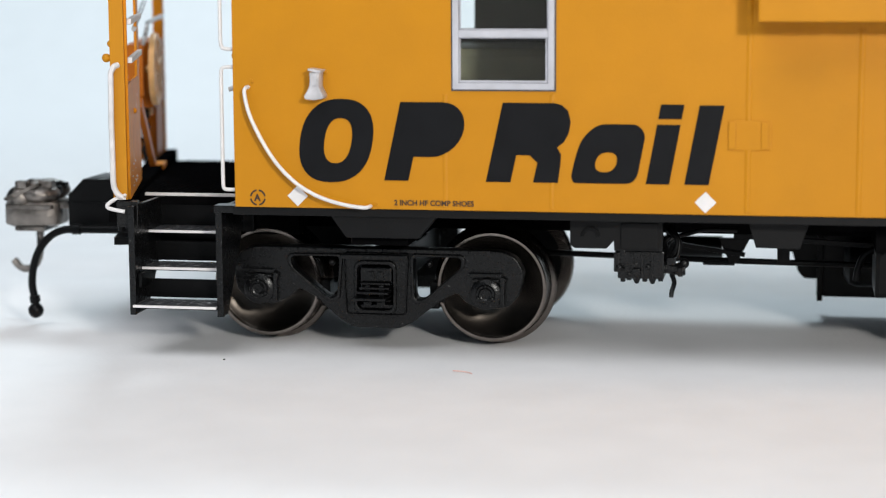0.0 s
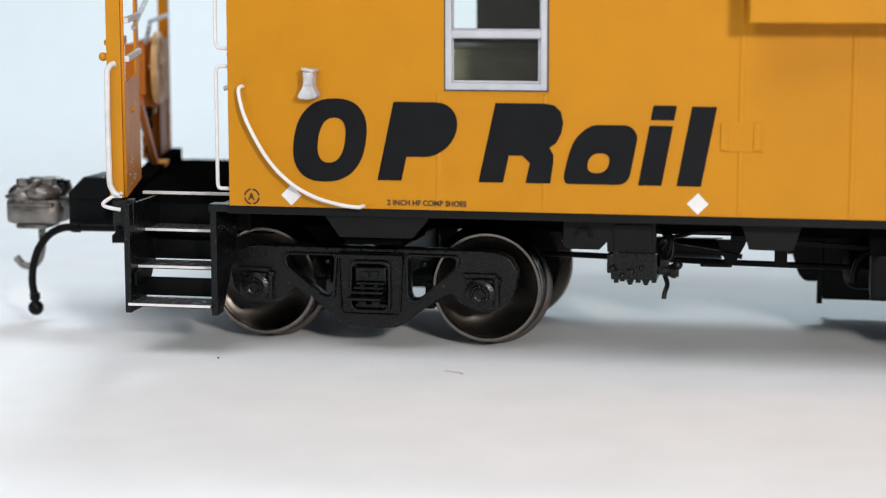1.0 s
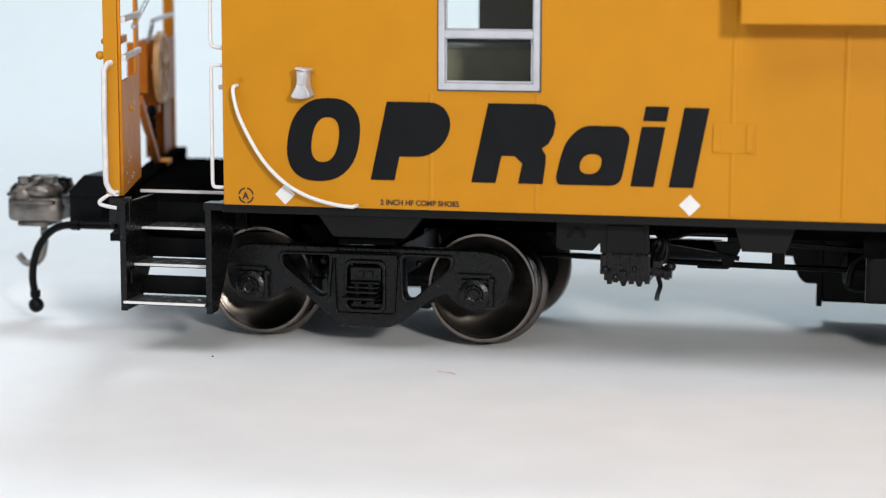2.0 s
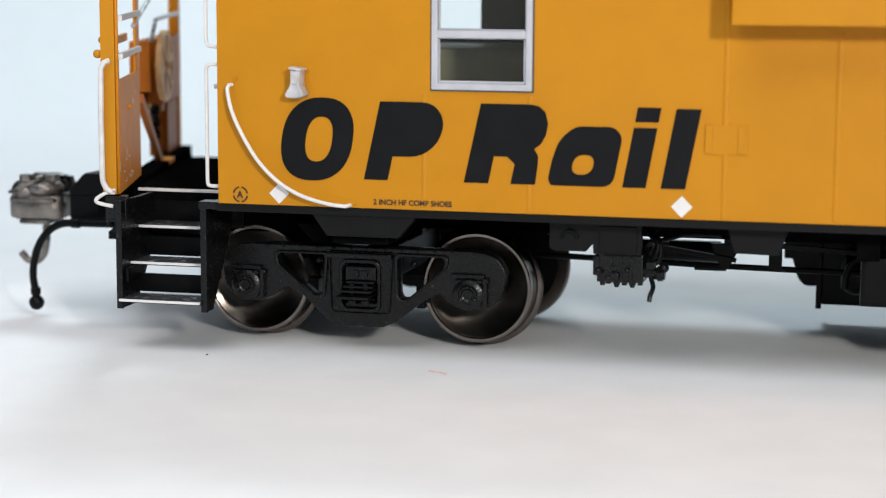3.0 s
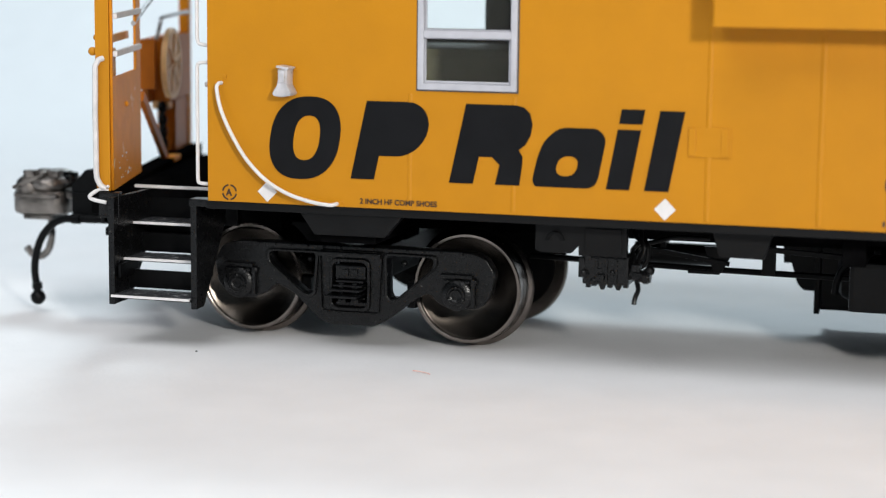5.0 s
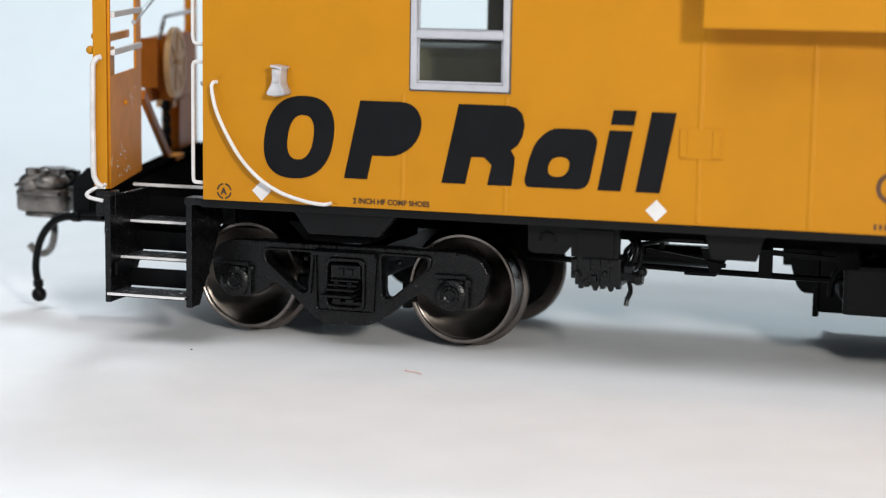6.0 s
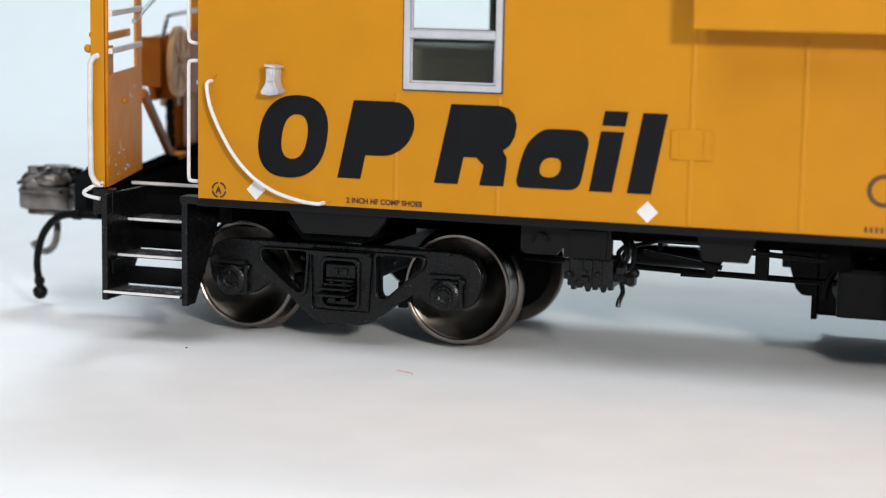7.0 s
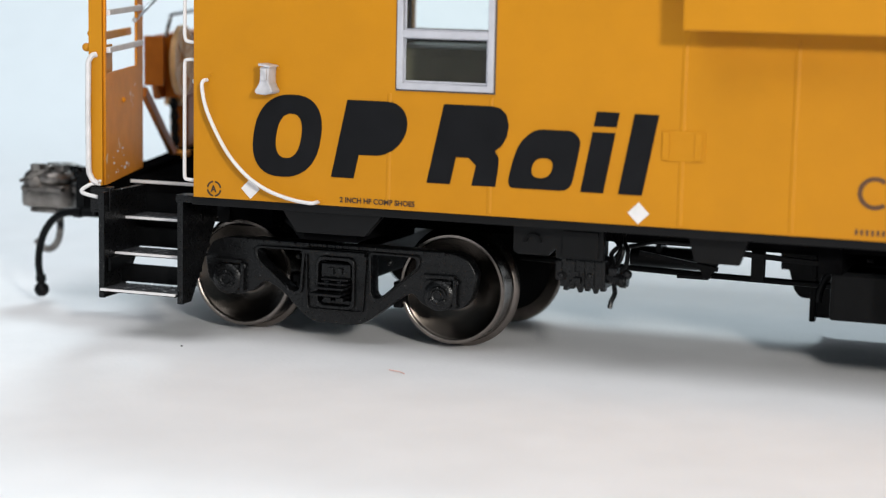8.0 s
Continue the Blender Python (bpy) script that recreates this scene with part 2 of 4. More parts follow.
def body():
    near = part("side_wall", plate([rect(0, LEN, 13.15, 41), rect(WIN[0] + 0.25, WIN[1] - 0.25, WZ0 + 0.25, WZ1 - 0.25), rect(80, 88, WZ0 + 0.25, WZ1 - 0.25)], 0, 1.1, 0.06), YELLOW, caboose, "smooth yellow side wall")
    # the three large far openings are unseen, added to let light inside
    far = part("side_wall", plate([rect(0, LEN, 13.15, 41), rect(5.9, 14.4, 26.85, WZ1), rect(25, 46, 18, 37), rect(50, 76, 18, 37), rect(80, 100, 18, 37)], 2 * CY - 1.1, 2 * CY, 0.06), YELLOW, caboose)
    for x in (0.0, LEN - 1.1):
        part("end_wall", box(x + 0.02, x + 1.08, 1.12, 2 * CY - 1.12, 13.15, 41), YELLOW, caboose)
    part("floor_plate", box(1.1, LEN - 1.1, 1.1, 2 * CY - 1.1, 13.2, 14.2), INTERIOR, caboose)
    # arched roof with overhang at both ends
    arch = [(-0.6 + (2 * CY + 1.2) * i / 24, 41.02 + 4.2 * (1 - ((i - 12) / 12) ** 2)) for i in range(25)]
    bm = bmesh.new()
    rows = []
    for x in (-14, LEN + 14):
        rows.append([[bm.verts.new((x, y, z + t)) for y, z in arch] for t in (0, 0.7)])
    for k in range(24):
        for t in (0, 1):
            bm.faces.new((rows[0][t][k], rows[0][t][k + 1], rows[1][t][k + 1], rows[1][t][k]))
        for e in (0, 1):
            bm.faces.new((rows[e][0][k], rows[e][0][k + 1], rows[e][1][k + 1], rows[e][1][k]))
    for k in (0, 24):
        bm.faces.new((rows[0][0][k], rows[0][1][k], rows[1][1][k], rows[1][0][k]))
    part("roof", bm, BLACK, caboose)
    # faint weld ribs
    for x in (17.75, 26.45, 42.0, 50.6, 59.4):
        top = 27.9 if x > 42.5 else (22.6 if 17 < x < 27 else 40.5)
        y = 0.29 if x < 40 else 0.262
        part("wall_rib", tube([(x, y, 13.4), (x, y, top)], 0.352, 32), YELLOW, near, smooth=True)
    # bay window box
    bay = part("bay_window", box(42.68, 72, -4.2, -0.003, 28.5, 40.5, 0.14), YELLOW, caboose, "projecting yellow bay on the side wall")
    part("bay_lip", box(42.6, 72.1, -4.32, -0.003, 40.52, 40.9, 0.05), YELLOW, bay)
    # small access panel
    hatch = part("access_panel", box(40.4, 43.8, -0.09, 0.01, 18.35, 20.7, 0.04), YELLOW, near)
    for x in (40.75, 43.3):
        part("panel_hinge", box(x - 0.28, x + 0.28, -0.2, -0.085, 18.45, 20.6, 0.05), YELLOW, hatch)
    return near, far


near_wall, far_wall = body()


def window():
    x0, x1 = WIN
    fr = part("window_frame", plate([rounded(rect(x0, x1, WZ0, WZ1), 0.12), rect(x0 + 0.5, x1 - 0.5, WZ0 + 0.52, WZ1 - 0.5)], -0.28, 0.5, 0.06), GREY_FRAME, near_wall, "pale grey painted window frame")
    part("window_rail", box(x0 + 0.51, x1 - 0.51, -0.24, 0.35, 27.15, 27.75, 0.06), GREY_FRAME, fr)
    part("lower_sash", plate([rect(x0 + 0.51, x1 - 0.51, WZ0 + 0.53, 27.14), rect(x0 + 0.6, x1 - 0.76, WZ0 + 0.72, 27.06)], 0.12, 0.4, 0.03), GREY_FRAME, fr)
    part("upper_sash", plate([rect(x0 + 0.51, x1 - 0.51, 27.76, WZ1 - 0.51), rect(x0 + 0.62, x1 - 0.66, 27.86, WZ1 - 0.6)], 0.16, 0.42, 0.03), GREY_FRAME, fr)
    for z0, z1 in ((WZ0 + 0.53, 27.14), (27.76, WZ1 - 0.52)):
        g = part("window_pane", box(x0 + 0.52, x1 - 0.52, 0.55, 0.7, z0, z1), GLASS, fr, "clear plastic pane")
        g.visible_shadow = False
    # dark bead round the opening
    part("window_gasket", plate([rect(x0 - 0.13, x1 + 0.13, WZ0 - 0.13, WZ1 + 0.13), rect(x0 + 0.02, x1 - 0.02, WZ0 + 0.02, WZ1 - 0.02)], -0.05, 0.02), DARK_IN, fr)
    # what shows inside
    # the lining repeats the added light openings of the far wall
    part("interior_lining", plate([rect(1.2, LEN - 1.2, 14.3, 40.5), rect(5.9, 14.4, 26.85, WZ1), rect(25, 46, 18, 37), rect(50, 76, 18, 37), rect(80, 100, 18, 37)], 2 * CY - 1.5, 2 * CY - 1.15), INTERIOR, caboose, "drab inner lining")
    part("interior_bench", box(7, 38, 20, 33, 14.3, 25.6, 0.8), OLIVE, caboose, "pale olive moulded bench inside the car")


window()


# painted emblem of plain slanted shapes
def slanted(pts, x, z, lean=0.215):
    return [(x + px + lean * pz, z + pz) for px, pz in pts]


def oval(cx, cz, rx, rz, n=40, power=2.4):
    out = []
    for k in range(n):
        a = 2 * math.pi * k / n
        c, s = math.cos(a), math.sin(a)
        out.append((cx + rx * math.copysign(abs(c) ** (2 / power), c), cz + rz * math.copysign(abs(s) ** (2 / power), s)))
    return out


def lobe(x0, x1, z0, z1, r):
    """A block with its free end rounded."""
    out = [(x0, z0), (x1 - r, z0)]
    rz = (z1 - z0) / 2
    out += [(x1 - r + r * math.cos(a), z0 + rz + rz * math.sin(a)) for a in [-math.pi / 2 + math.pi * k / 14 for k in range(1, 14)]]
    return out + [(x1 - r, z1), (x0, z1)]


def emblem():
    z, h = 15.55, 6.4
    y0, y1 = -0.065, 0.004
    shapes = []
    # ring
    shapes.append([slanted(oval(3.05, h / 2, 3.05, 3.42), 5.2, z, 0.14), slanted(oval(3.2, h / 2, 1.15, 1.85), 5.2, z, 0.14)])
    # stem with a lobe
    shapes.append([slanted([(0, 0), (2.0, 0), (2.0, 1.95)] + lobe(2.0, 5.7, 1.96, 6.4, 2.2)[1:] + [(0, 6.4)], 12.7, z)])
    # stem with a lobe and a leg
    shapes.append([slanted([(0, 0), (2.0, 0), (2.0, 2.2), (3.1, 2.2), (3.85, 1.6), (3.85, 0), (5.85, 0), (5.72, 1.6), (5.6, 2.3), (5.15, 2.85), (5.6, 3.25), (5.85, 4.0), (5.82, 4.9), (5.4, 5.8), (4.8, 6.25), (4.1, 6.4), (0, 6.4)], 21.1, z)])
    # small ring
    shapes.append([slanted(rounded([(0.3, 0.0), (5.3, 0.0), (5.2, 4.0), (4.4, 4.75), (1.2, 4.75), (0.2, 3.6), (0, 2.2), (0, 0.5)], 0.9), 27.9, z), slanted(oval(2.55, 1.7, 0.85, 0.8), 27.9, z)])
    # two slanted bars, one in two pieces
    shapes.append([slanted([(0, 0), (1.85, 0), (1.85, 4.75), (0, 4.75)], 34.0, z, 0.18)])
    shapes.append([slanted([(0, 5.2), (1.85, 5.2), (1.85, 6.35), (0, 6.35)], 34.0, z, 0.18)])
    shapes.append([slanted([(0, 0), (1.92, 0), (1.95, 6.3), (0, 6.3)], 37.05, z, 0.18)])
    for s in shapes:
        part("emblem_shape", plate(s, y0, y1), INK, near_wall, "slanted black painted shape")


emblem()


def markings():
    y = -0.06
    part("small_lettering", words("2 INCH HF COMP SHOES", 13.5, 13.52, 0.62, y, 0.965, 0.016), INK_BROWN, near_wall, "tiny dark brown stencilled words")
    part("small_letter", words("A", 1.70, 13.70, 0.76, y, 0.95, 0.035), INK_BROWN, near_wall)
    for k in range(4):
        a0 = math.pi / 2 * k + 0.16
        arc = [a0 + (math.pi / 2 - 0.32) * j / 8 for j in range(9)]
        ring = [(1.97 + 0.68 * math.cos(a), 13.96 + 0.68 * math.sin(a)) for a in arc] + [(1.97 + 0.54 * math.cos(a), 13.96 + 0.54 * math.sin(a)) for a in arc[::-1]]
        part("letter_ring", plate([ring], -0.03, 0.004), INK_BROWN, near_wall)
    for x in (5.38, 38.74):
        part("white_diamond", plate([[(x - 0.86, 14.15), (x, 13.29), (x + 0.86, 14.15), (x, 15.01)]], -0.06, 0.004), WHITE, near_wall, "white painted diamond mark")
    # reporting mark at the right, as an open ring and bars
    arc = [radians(50) + radians(260) * j / 24 for j in range(25)]
    part("painted_arc", plate([[(56.75 + 1.3 * math.cos(a), 16.74 + 1.25 * math.sin(a)) for a in arc] + [(56.75 + 0.94 * math.cos(a), 16.74 + 0.91 * math.sin(a)) for a in arc[::-1]]], -0.03, 0.004), BROWN_PAINT, near_wall)
    for k in range(9):
        part("painted_bar", box(55.4 + k * 0.4, 55.62 + k * 0.4, -0.03, 0.004, 13.55, 13.98), BROWN_PAINT, near_wall)


markings()


def wall_fittings():
    # curved grab rail
    pts = glide([(1.35, -0.1, 23.09), (1.23, -0.55, 23.02), (1.21, -0.8, 22.54), (1.68, -1.0, 20.84), (2.71, -1.0, 18.70), (3.98, -1.0, 16.79), (5.53, -1.0, 15.29), (7.03, -1.0, 14.39), (8.35, -1.0, 13.89), (9.93, -1.0, 13.52), (11.15, -0.8, 13.36), (11.45, -0.5, 13.38), (11.55, 0.05, 13.42)], 6)
    part("grab_rail", tube(pts, 0.16), WHITE, near_wall, "curved white handrail", smooth=True)
    part("rail_stub", box(1.5, 1.75, -0.12, 0.01, 23.45, 23.75, 0.05), YELLOW, near_wall)
    part("rail_stub", box(11.5, 12.1, -0.1, 0.01, 13.45, 13.62, 0.04), YELLOW, near_wall)
    # marker lamp bracket
    o = rounded([(6.86, 24.4), (6.9, 23.6), (6.8, 23.1), (6.38, 22.42), (6.5, 22.2), (7.2, 22.12), (7.95, 22.25), (8.04, 22.45), (7.66, 23.15), (7.64, 23.6), (7.7, 24.4)], 0.12, 3)
    lamp = part("lamp_bracket", plate([o], -1.55, -0.004, 0.1), PALE_PLASTIC, near_wall, "white flared marker lamp bracket")
    part("bracket_shank", box(6.98, 7.56, -1.72, -1.5, 23.3, 24.3, 0.1), PALE_PLASTIC, lamp)
    part("bracket_cap", bar((6.78, -0.8, 24.62), (7.84, -0.8, 24.45), 1.7, 0.2, 0.07), PALE_PLASTIC, lamp)
    part("bracket_pin", tube([(7.9, -0.004, 24.35), (7.9, -0.25, 24.35)], 0.1), YELLOW, near_wall, smooth=True)
    # corner grab irons on the end of the wall
    part("grab_iron", tube(glide([(0.1, 0.75, 14.5), (-0.8, 0.75, 14.5), (-1.15, 0.75, 14.62), (-1.22, 0.75, 15.1)], 5) + [Vector((-1.22, 0.75, 19)), Vector((-1.22, 0.75, 24.1))] + glide([(-1.22, 0.75, 24.3), (-1.1, 0.75, 24.6), (-0.7, 0.75, 24.68), (0.1, 0.75, 24.68)], 5), 0.16), WHITE, caboose, "thin white corner grab iron", smooth=True)
    part("grab_iron", tube(glide([(0.1, 0.75, 26.12), (-0.7, 0.75, 26.17), (-1.1, 0.75, 26.32), (-1.22, 0.75, 26.8)], 5) + [Vector((-1.22, 0.75, 40))], 0.16), WHITE, caboose, smooth=True)
    part("grab_stub", tube([(0.1, 1.4, 23.0), (-0.75, 1.4, 22.8)], 0.2), DIRTY_WHITE, caboose, smooth=True)
    part("corner_bolt", ball((-0.05, 1.2, 25.6), 0.35), YELLOW, caboose, smooth=True)


wall_fittings()


# ---- underframe ----
def underframe():
    sill = part("side_sill", box(-0.3, LEN, 0.35, 1.6, 12.45, 13.14, 0.05), GREYBLACK, caboose, "black painted side sill")
    part("far_sill", box(-0.3, LEN, 2 * CY - 1.6, 2 * CY - 0.35, 12.45, 13.14, 0.05), GREYBLACK, caboose)
    part("underfloor", box(-0.2, LEN, 1.7, 2 * CY - 1.7, 12.6, 13.13), DECK, caboose)
    part("centre_sill", box(-14.0, LEN, 15.4, 21.0, 9.6, 12.58, 0.1), DECK, caboose)
    for x in (11.6, 92.4):
        part("bolster_gusset", plate([[(x - 3.8, 12.6), (x - 2.35, 10.65), (x + 3.75, 10.65), (x + 5.4, 12.6)]], 0.8, 1.9, 0.06), GREYBLACK, caboose)
        part("body_bolster", box(x - 2.2, x + 2.6, 2.0, 2 * CY - 2.0, 9.9, 12.58), DECK, caboose)
    # hanging plates along the side
    p = part("sill_plate", plate([[(27.6, 12.5), (27.6, 10.1), (28.0, 9.85), (30.6, 9.85), (31.2, 10.5), (31.25, 9.7), (35.2, 9.7), (35.2, 12.5)]], 3.0, 3.7, 0.05), GREYBLACK, caboose)
    arch = [(29.3 + 0.75 * math.cos(a), 10.9 + 0.75 * math.sin(a)) for a in [math.pi * k / 12 for k in range(13)]]
    arch2 = [(29.3 + 0.5 * math.cos(a), 10.9 + 0.5 * math.sin(a)) for a in [math.pi * k / 12 for k in range(12, -1, -1)]]
    part("plate_arch", plate([arch + arch2], 2.75, 3.0, 0.03), BLACK, p)
    part("plate_panel", box(31.8, 34.8, 2.8, 3.0, 9.9, 12.0, 0.05), GREYBLACK, p)
    part("sill_gusset", plate([[(42.0, 12.5), (42.7, 10.2), (46.2, 10.15), (47.0, 12.5)]], 2.8, 3.6, 0.05), GREYBLACK, caboose)
    for x in (60, 74):
        part("sill_gusset", plate([[(x, 12.5), (x + 0.7, 10.2), (x + 4.2, 10.15), (x + 5, 12.5)]], 2.8, 3.6, 0.05), GREYBLACK, caboose)
    for x0, x1, z0 in ((18.0, 27.5, 11.9), (35.3, 42.2, 11.7), (47.0, 60, 11.4)):
        part("stringer", box(x0, x1, 5.0, 6.2, z0, 12.58, 0.05), DECK, caboose)
    part("cross_member", box(52.2, 54.0, 4, 2 * CY - 4, 9.8, 12.58, 0.05), DECK, caboose)
    part("cross_member", box(30.0, 31.2, 4, 2 * CY - 4, 10.4, 12.58, 0.05), DECK, caboose)
    # brake valve
    v = part("brake_valve", box(31.5, 35.3, 3.4, 6.6, 7.35, 9.65, 0.15), GLINT_BLACK, caboose, "cast black brake valve")
    part("valve_flange", box(31.2, 31.7, 3.2, 6.2, 7.9, 9.5, 0.12), GLINT_BLACK, v)
    for x in (32.7, 33.5, 34.3):
        part("valve_rib", box(x - 0.1, x + 0.1, 3.22, 3.42, 7.4, 9.5, 0.04), GLINT_BLACK, v)
    for x in (33.0, 34.3):
        bm = bmesh.new()
        bmesh.ops.create_cone(bm, cap_ends=True, segments=12, radius1=0.42, radius2=0.16, depth=0.6, matrix=Matrix.Translation((x, 4.4, 7.12)) @ Matrix.Rotation(math.pi, 4, "X"))
        part("valve_drain", bm, GLINT_BLACK, v, smooth=True)
    part("valve_nozzle", tube([(35.2, 4.2, 8.3), (36.3, 4.2, 8.1), (37.0, 4.2, 8.1)], 0.5), GLINT_BLACK, v, smooth=True)
    part("valve_nut", tube([(36.4, 4.2, 8.1), (36.8, 4.2, 8.1)], 0.68, 6), GLINT_BLACK, v)
    part("valve_lever", tube(glide([(35.9, 4.0, 7.7), (36.15, 3.4, 7.1), (36.0, 2.9, 6.5), (35.95, 2.7, 6.0)], 5), 0.2), GLINT_BLACK, v, smooth=True)
    for pts in (
        [(35.1, 5.2, 8.8), (35.9, 5.0, 9.3), (36.2, 5.2, 10.4), (35.3, 5.8, 11.4), (35.5, 6.2, 12.5)],
        [(35.2, 6.0, 8.2), (36.2, 6.2, 8.9), (36.3, 6.5, 10.2), (35.8, 7.0, 11.2), (36.4, 7.4, 12.5)],
        [(35.0, 6.8, 9.0), (35.7, 7.2, 10.2), (37.0, 7.6, 10.6), (38.4, 8.2, 10.9), (41.0, 9.0, 10.8)],
        [(35.2, 4.3, 8.4), (35.5, 4.8, 9.2), (35.2, 5.6, 10.0), (35.8, 6.2, 10.9), (35.3, 6.6, 12.5)],
    ):
        part("valve_pipe", tube(glide(pts, 6), 0.2), BLACK, v, smooth=True)
    lump = random.Random(8)
    for k in range(8):
        c = (lump.uniform(31.6, 35.4), lump.uniform(3.1, 3.5), lump.uniform(7.4, 9.6))
        q = lump.uniform(0.15, 0.32)
        part("valve_boss", box(c[0] - q, c[0] + q, c[1] - 0.15, 3.6, c[2] - q * 0.8, c[2] + q * 0.8, 0.08) if k % 2 else ball(c, q), GLINT_BLACK, v)
    for k, (x, d) in enumerate(((31.9, 0.35), (32.4, 0.2), (33.7, 0.3), (35.0, 0.25))):
        part("valve_drain", box(x - 0.2, x + 0.2, 3.8, 4.5, 7.35 - d, 7.4, 0.08), GLINT_BLACK, v)
    part("valve_nut", ball((36.9, 4.2, 8.6), 0.42), GLINT_BLACK, v)
    part("valve_nut", box(35.5, 36.2, 3.6, 4.6, 8.5, 9.1, 0.1), GLINT_BLACK, v)
    # brake rigging on the centre line
    part("brake_rod", tube([(23.5, 18.2, 7.25), (40, 18.2, 6.85), (56, 18.2, 6.65), (86, 18.2, 6.9)], 0.27), BLACK, caboose, "long black brake rod", smooth=True)
    part("brake_lever", bar((34.5, 17.5, 8.5), (41.5, 17.5, 7.5), 0.35, 0.4, 0.06), BLACK, caboose)
    part("rod_hanger", plate([[(39.2, 8.9), (40.2, 6.6), (40.8, 6.7), (41.9, 8.9)]], 17.6, 18.4, 0.05), BLACK, caboose)
    part("rod_clevis", box(37.8, 40.6, 17.8, 18.7, 6.45, 6.85, 0.1), BLACK, caboose)
    for x in (44.3, 30.3):
        part("rod_strut", box(x, x + 1.1, 17.7, 18.6, 6.6, 9.7, 0.05), BLACK, caboose)
    part("brake_lever", bar((40.5, 16.8, 9.3), (53, 16.8, 8.6), 0.4, 0.45, 0.06), BLACK, caboose)
    # tank, pipes and far box
    bm = lathe([(0, 0), (1.3, 0.1), (1.9, 0.55), (2.15, 1.2), (2.15, 18.8), (1.9, 19.4), (1.3, 19.9), (0, 20)], 0, 0, 32)
    bmesh.ops.transform(bm, verts=bm.verts, matrix=Matrix.Translation((50.2, 24.2, 6.0)) @ Matrix.Rotation(-math.pi / 2, 4, "Z"))
    part("air_tank", bm, BLACK, caboose, "black cylindrical air tank", smooth=True)
    for x in (53.5, 66):
        part("tank_strap", box(x, x + 0.6, 21.9, 26.5, 3.7, 12.6, 0.1), BLACK, caboose)
    b = part("battery_box", box(48.46, 74, 27.2, 32.0, 2.3, 9.5, 0.2), BLACK, caboose, "black box slung under the floor")
    part("box_end_plate", plate([rounded([(27.0, 1.9), (27.9, 1.9), (28.2, 2.3), (31.6, 2.3), (31.9, 1.7), (32.3, 1.7), (32.3, 8.8), (27.0, 8.8)], 0.2)], 0, 0.5, 0.04, Matrix(((0, 0, 1, 48.2), (1, 0, 0, 0), (0, 1, 0, 0), (0, 0, 0, 1)))), BLACK, b)
    part("box_hanger", box(50, 52, 28, 31, 9.4, 12.6), BLACK, caboose)
    part("box_hanger", box(68, 70, 28, 31, 9.4, 12.6), BLACK, caboose)
    part("cable_hanger", plate([rounded([(44.6, 9.6), (46.2, 4.3), (46.8, 3.7), (48.0, 3.7), (48.5, 4.2), (48.5, 9.6)], 0.3)], 29.0, 30.0, 0.06), BLACK, caboose)
    part("hanger_bracket", plate([[(44.6, 12.6), (44.9, 6.2), (50.4, 6.2), (50.4, 12.6)], rect(47.05, 47.72, 6.62, 7.32), rect(47.84, 49.12, 6.68, 7.34)], 29.05, 29.6, 0.03), BLACK, caboose)
    part("equipment_box", box(57.9, 79, 5.2, 13.8, 4.9, 11.5, 0.3), BLACK, caboose)
    part("box_hanger", box(60, 62, 5.6, 13.4, 11.45, 12.6), BLACK, caboose)
    part("air_tank", tube([(31.5, 26.5, 6.9), (39.2, 26.5, 6.9)], 1.0, 20), BLACK, caboose, "small black air tank", smooth=True)
    part("tank_strap", box(34.0, 34.5, 25.4, 27.6, 7.5, 12.6, 0.05), BLACK, caboose)
    part("air_pipe", tube(glide([(58.0, 12.5, 9.6), (54.0, 12.5, 9.2), (51.9, 12.5, 8.6), (51.2, 12.5, 7.4), (51.0, 12.5, 6.2)], 6), 0.3), BLACK, caboose, smooth=True)
    # enlarged to the left, front and below to throw more shade on the paper
    part("pipe_box", box(52.4, 60, 9.0, 15, 5.3, 9.4, 0.4), BLACK, caboose)


underframe()


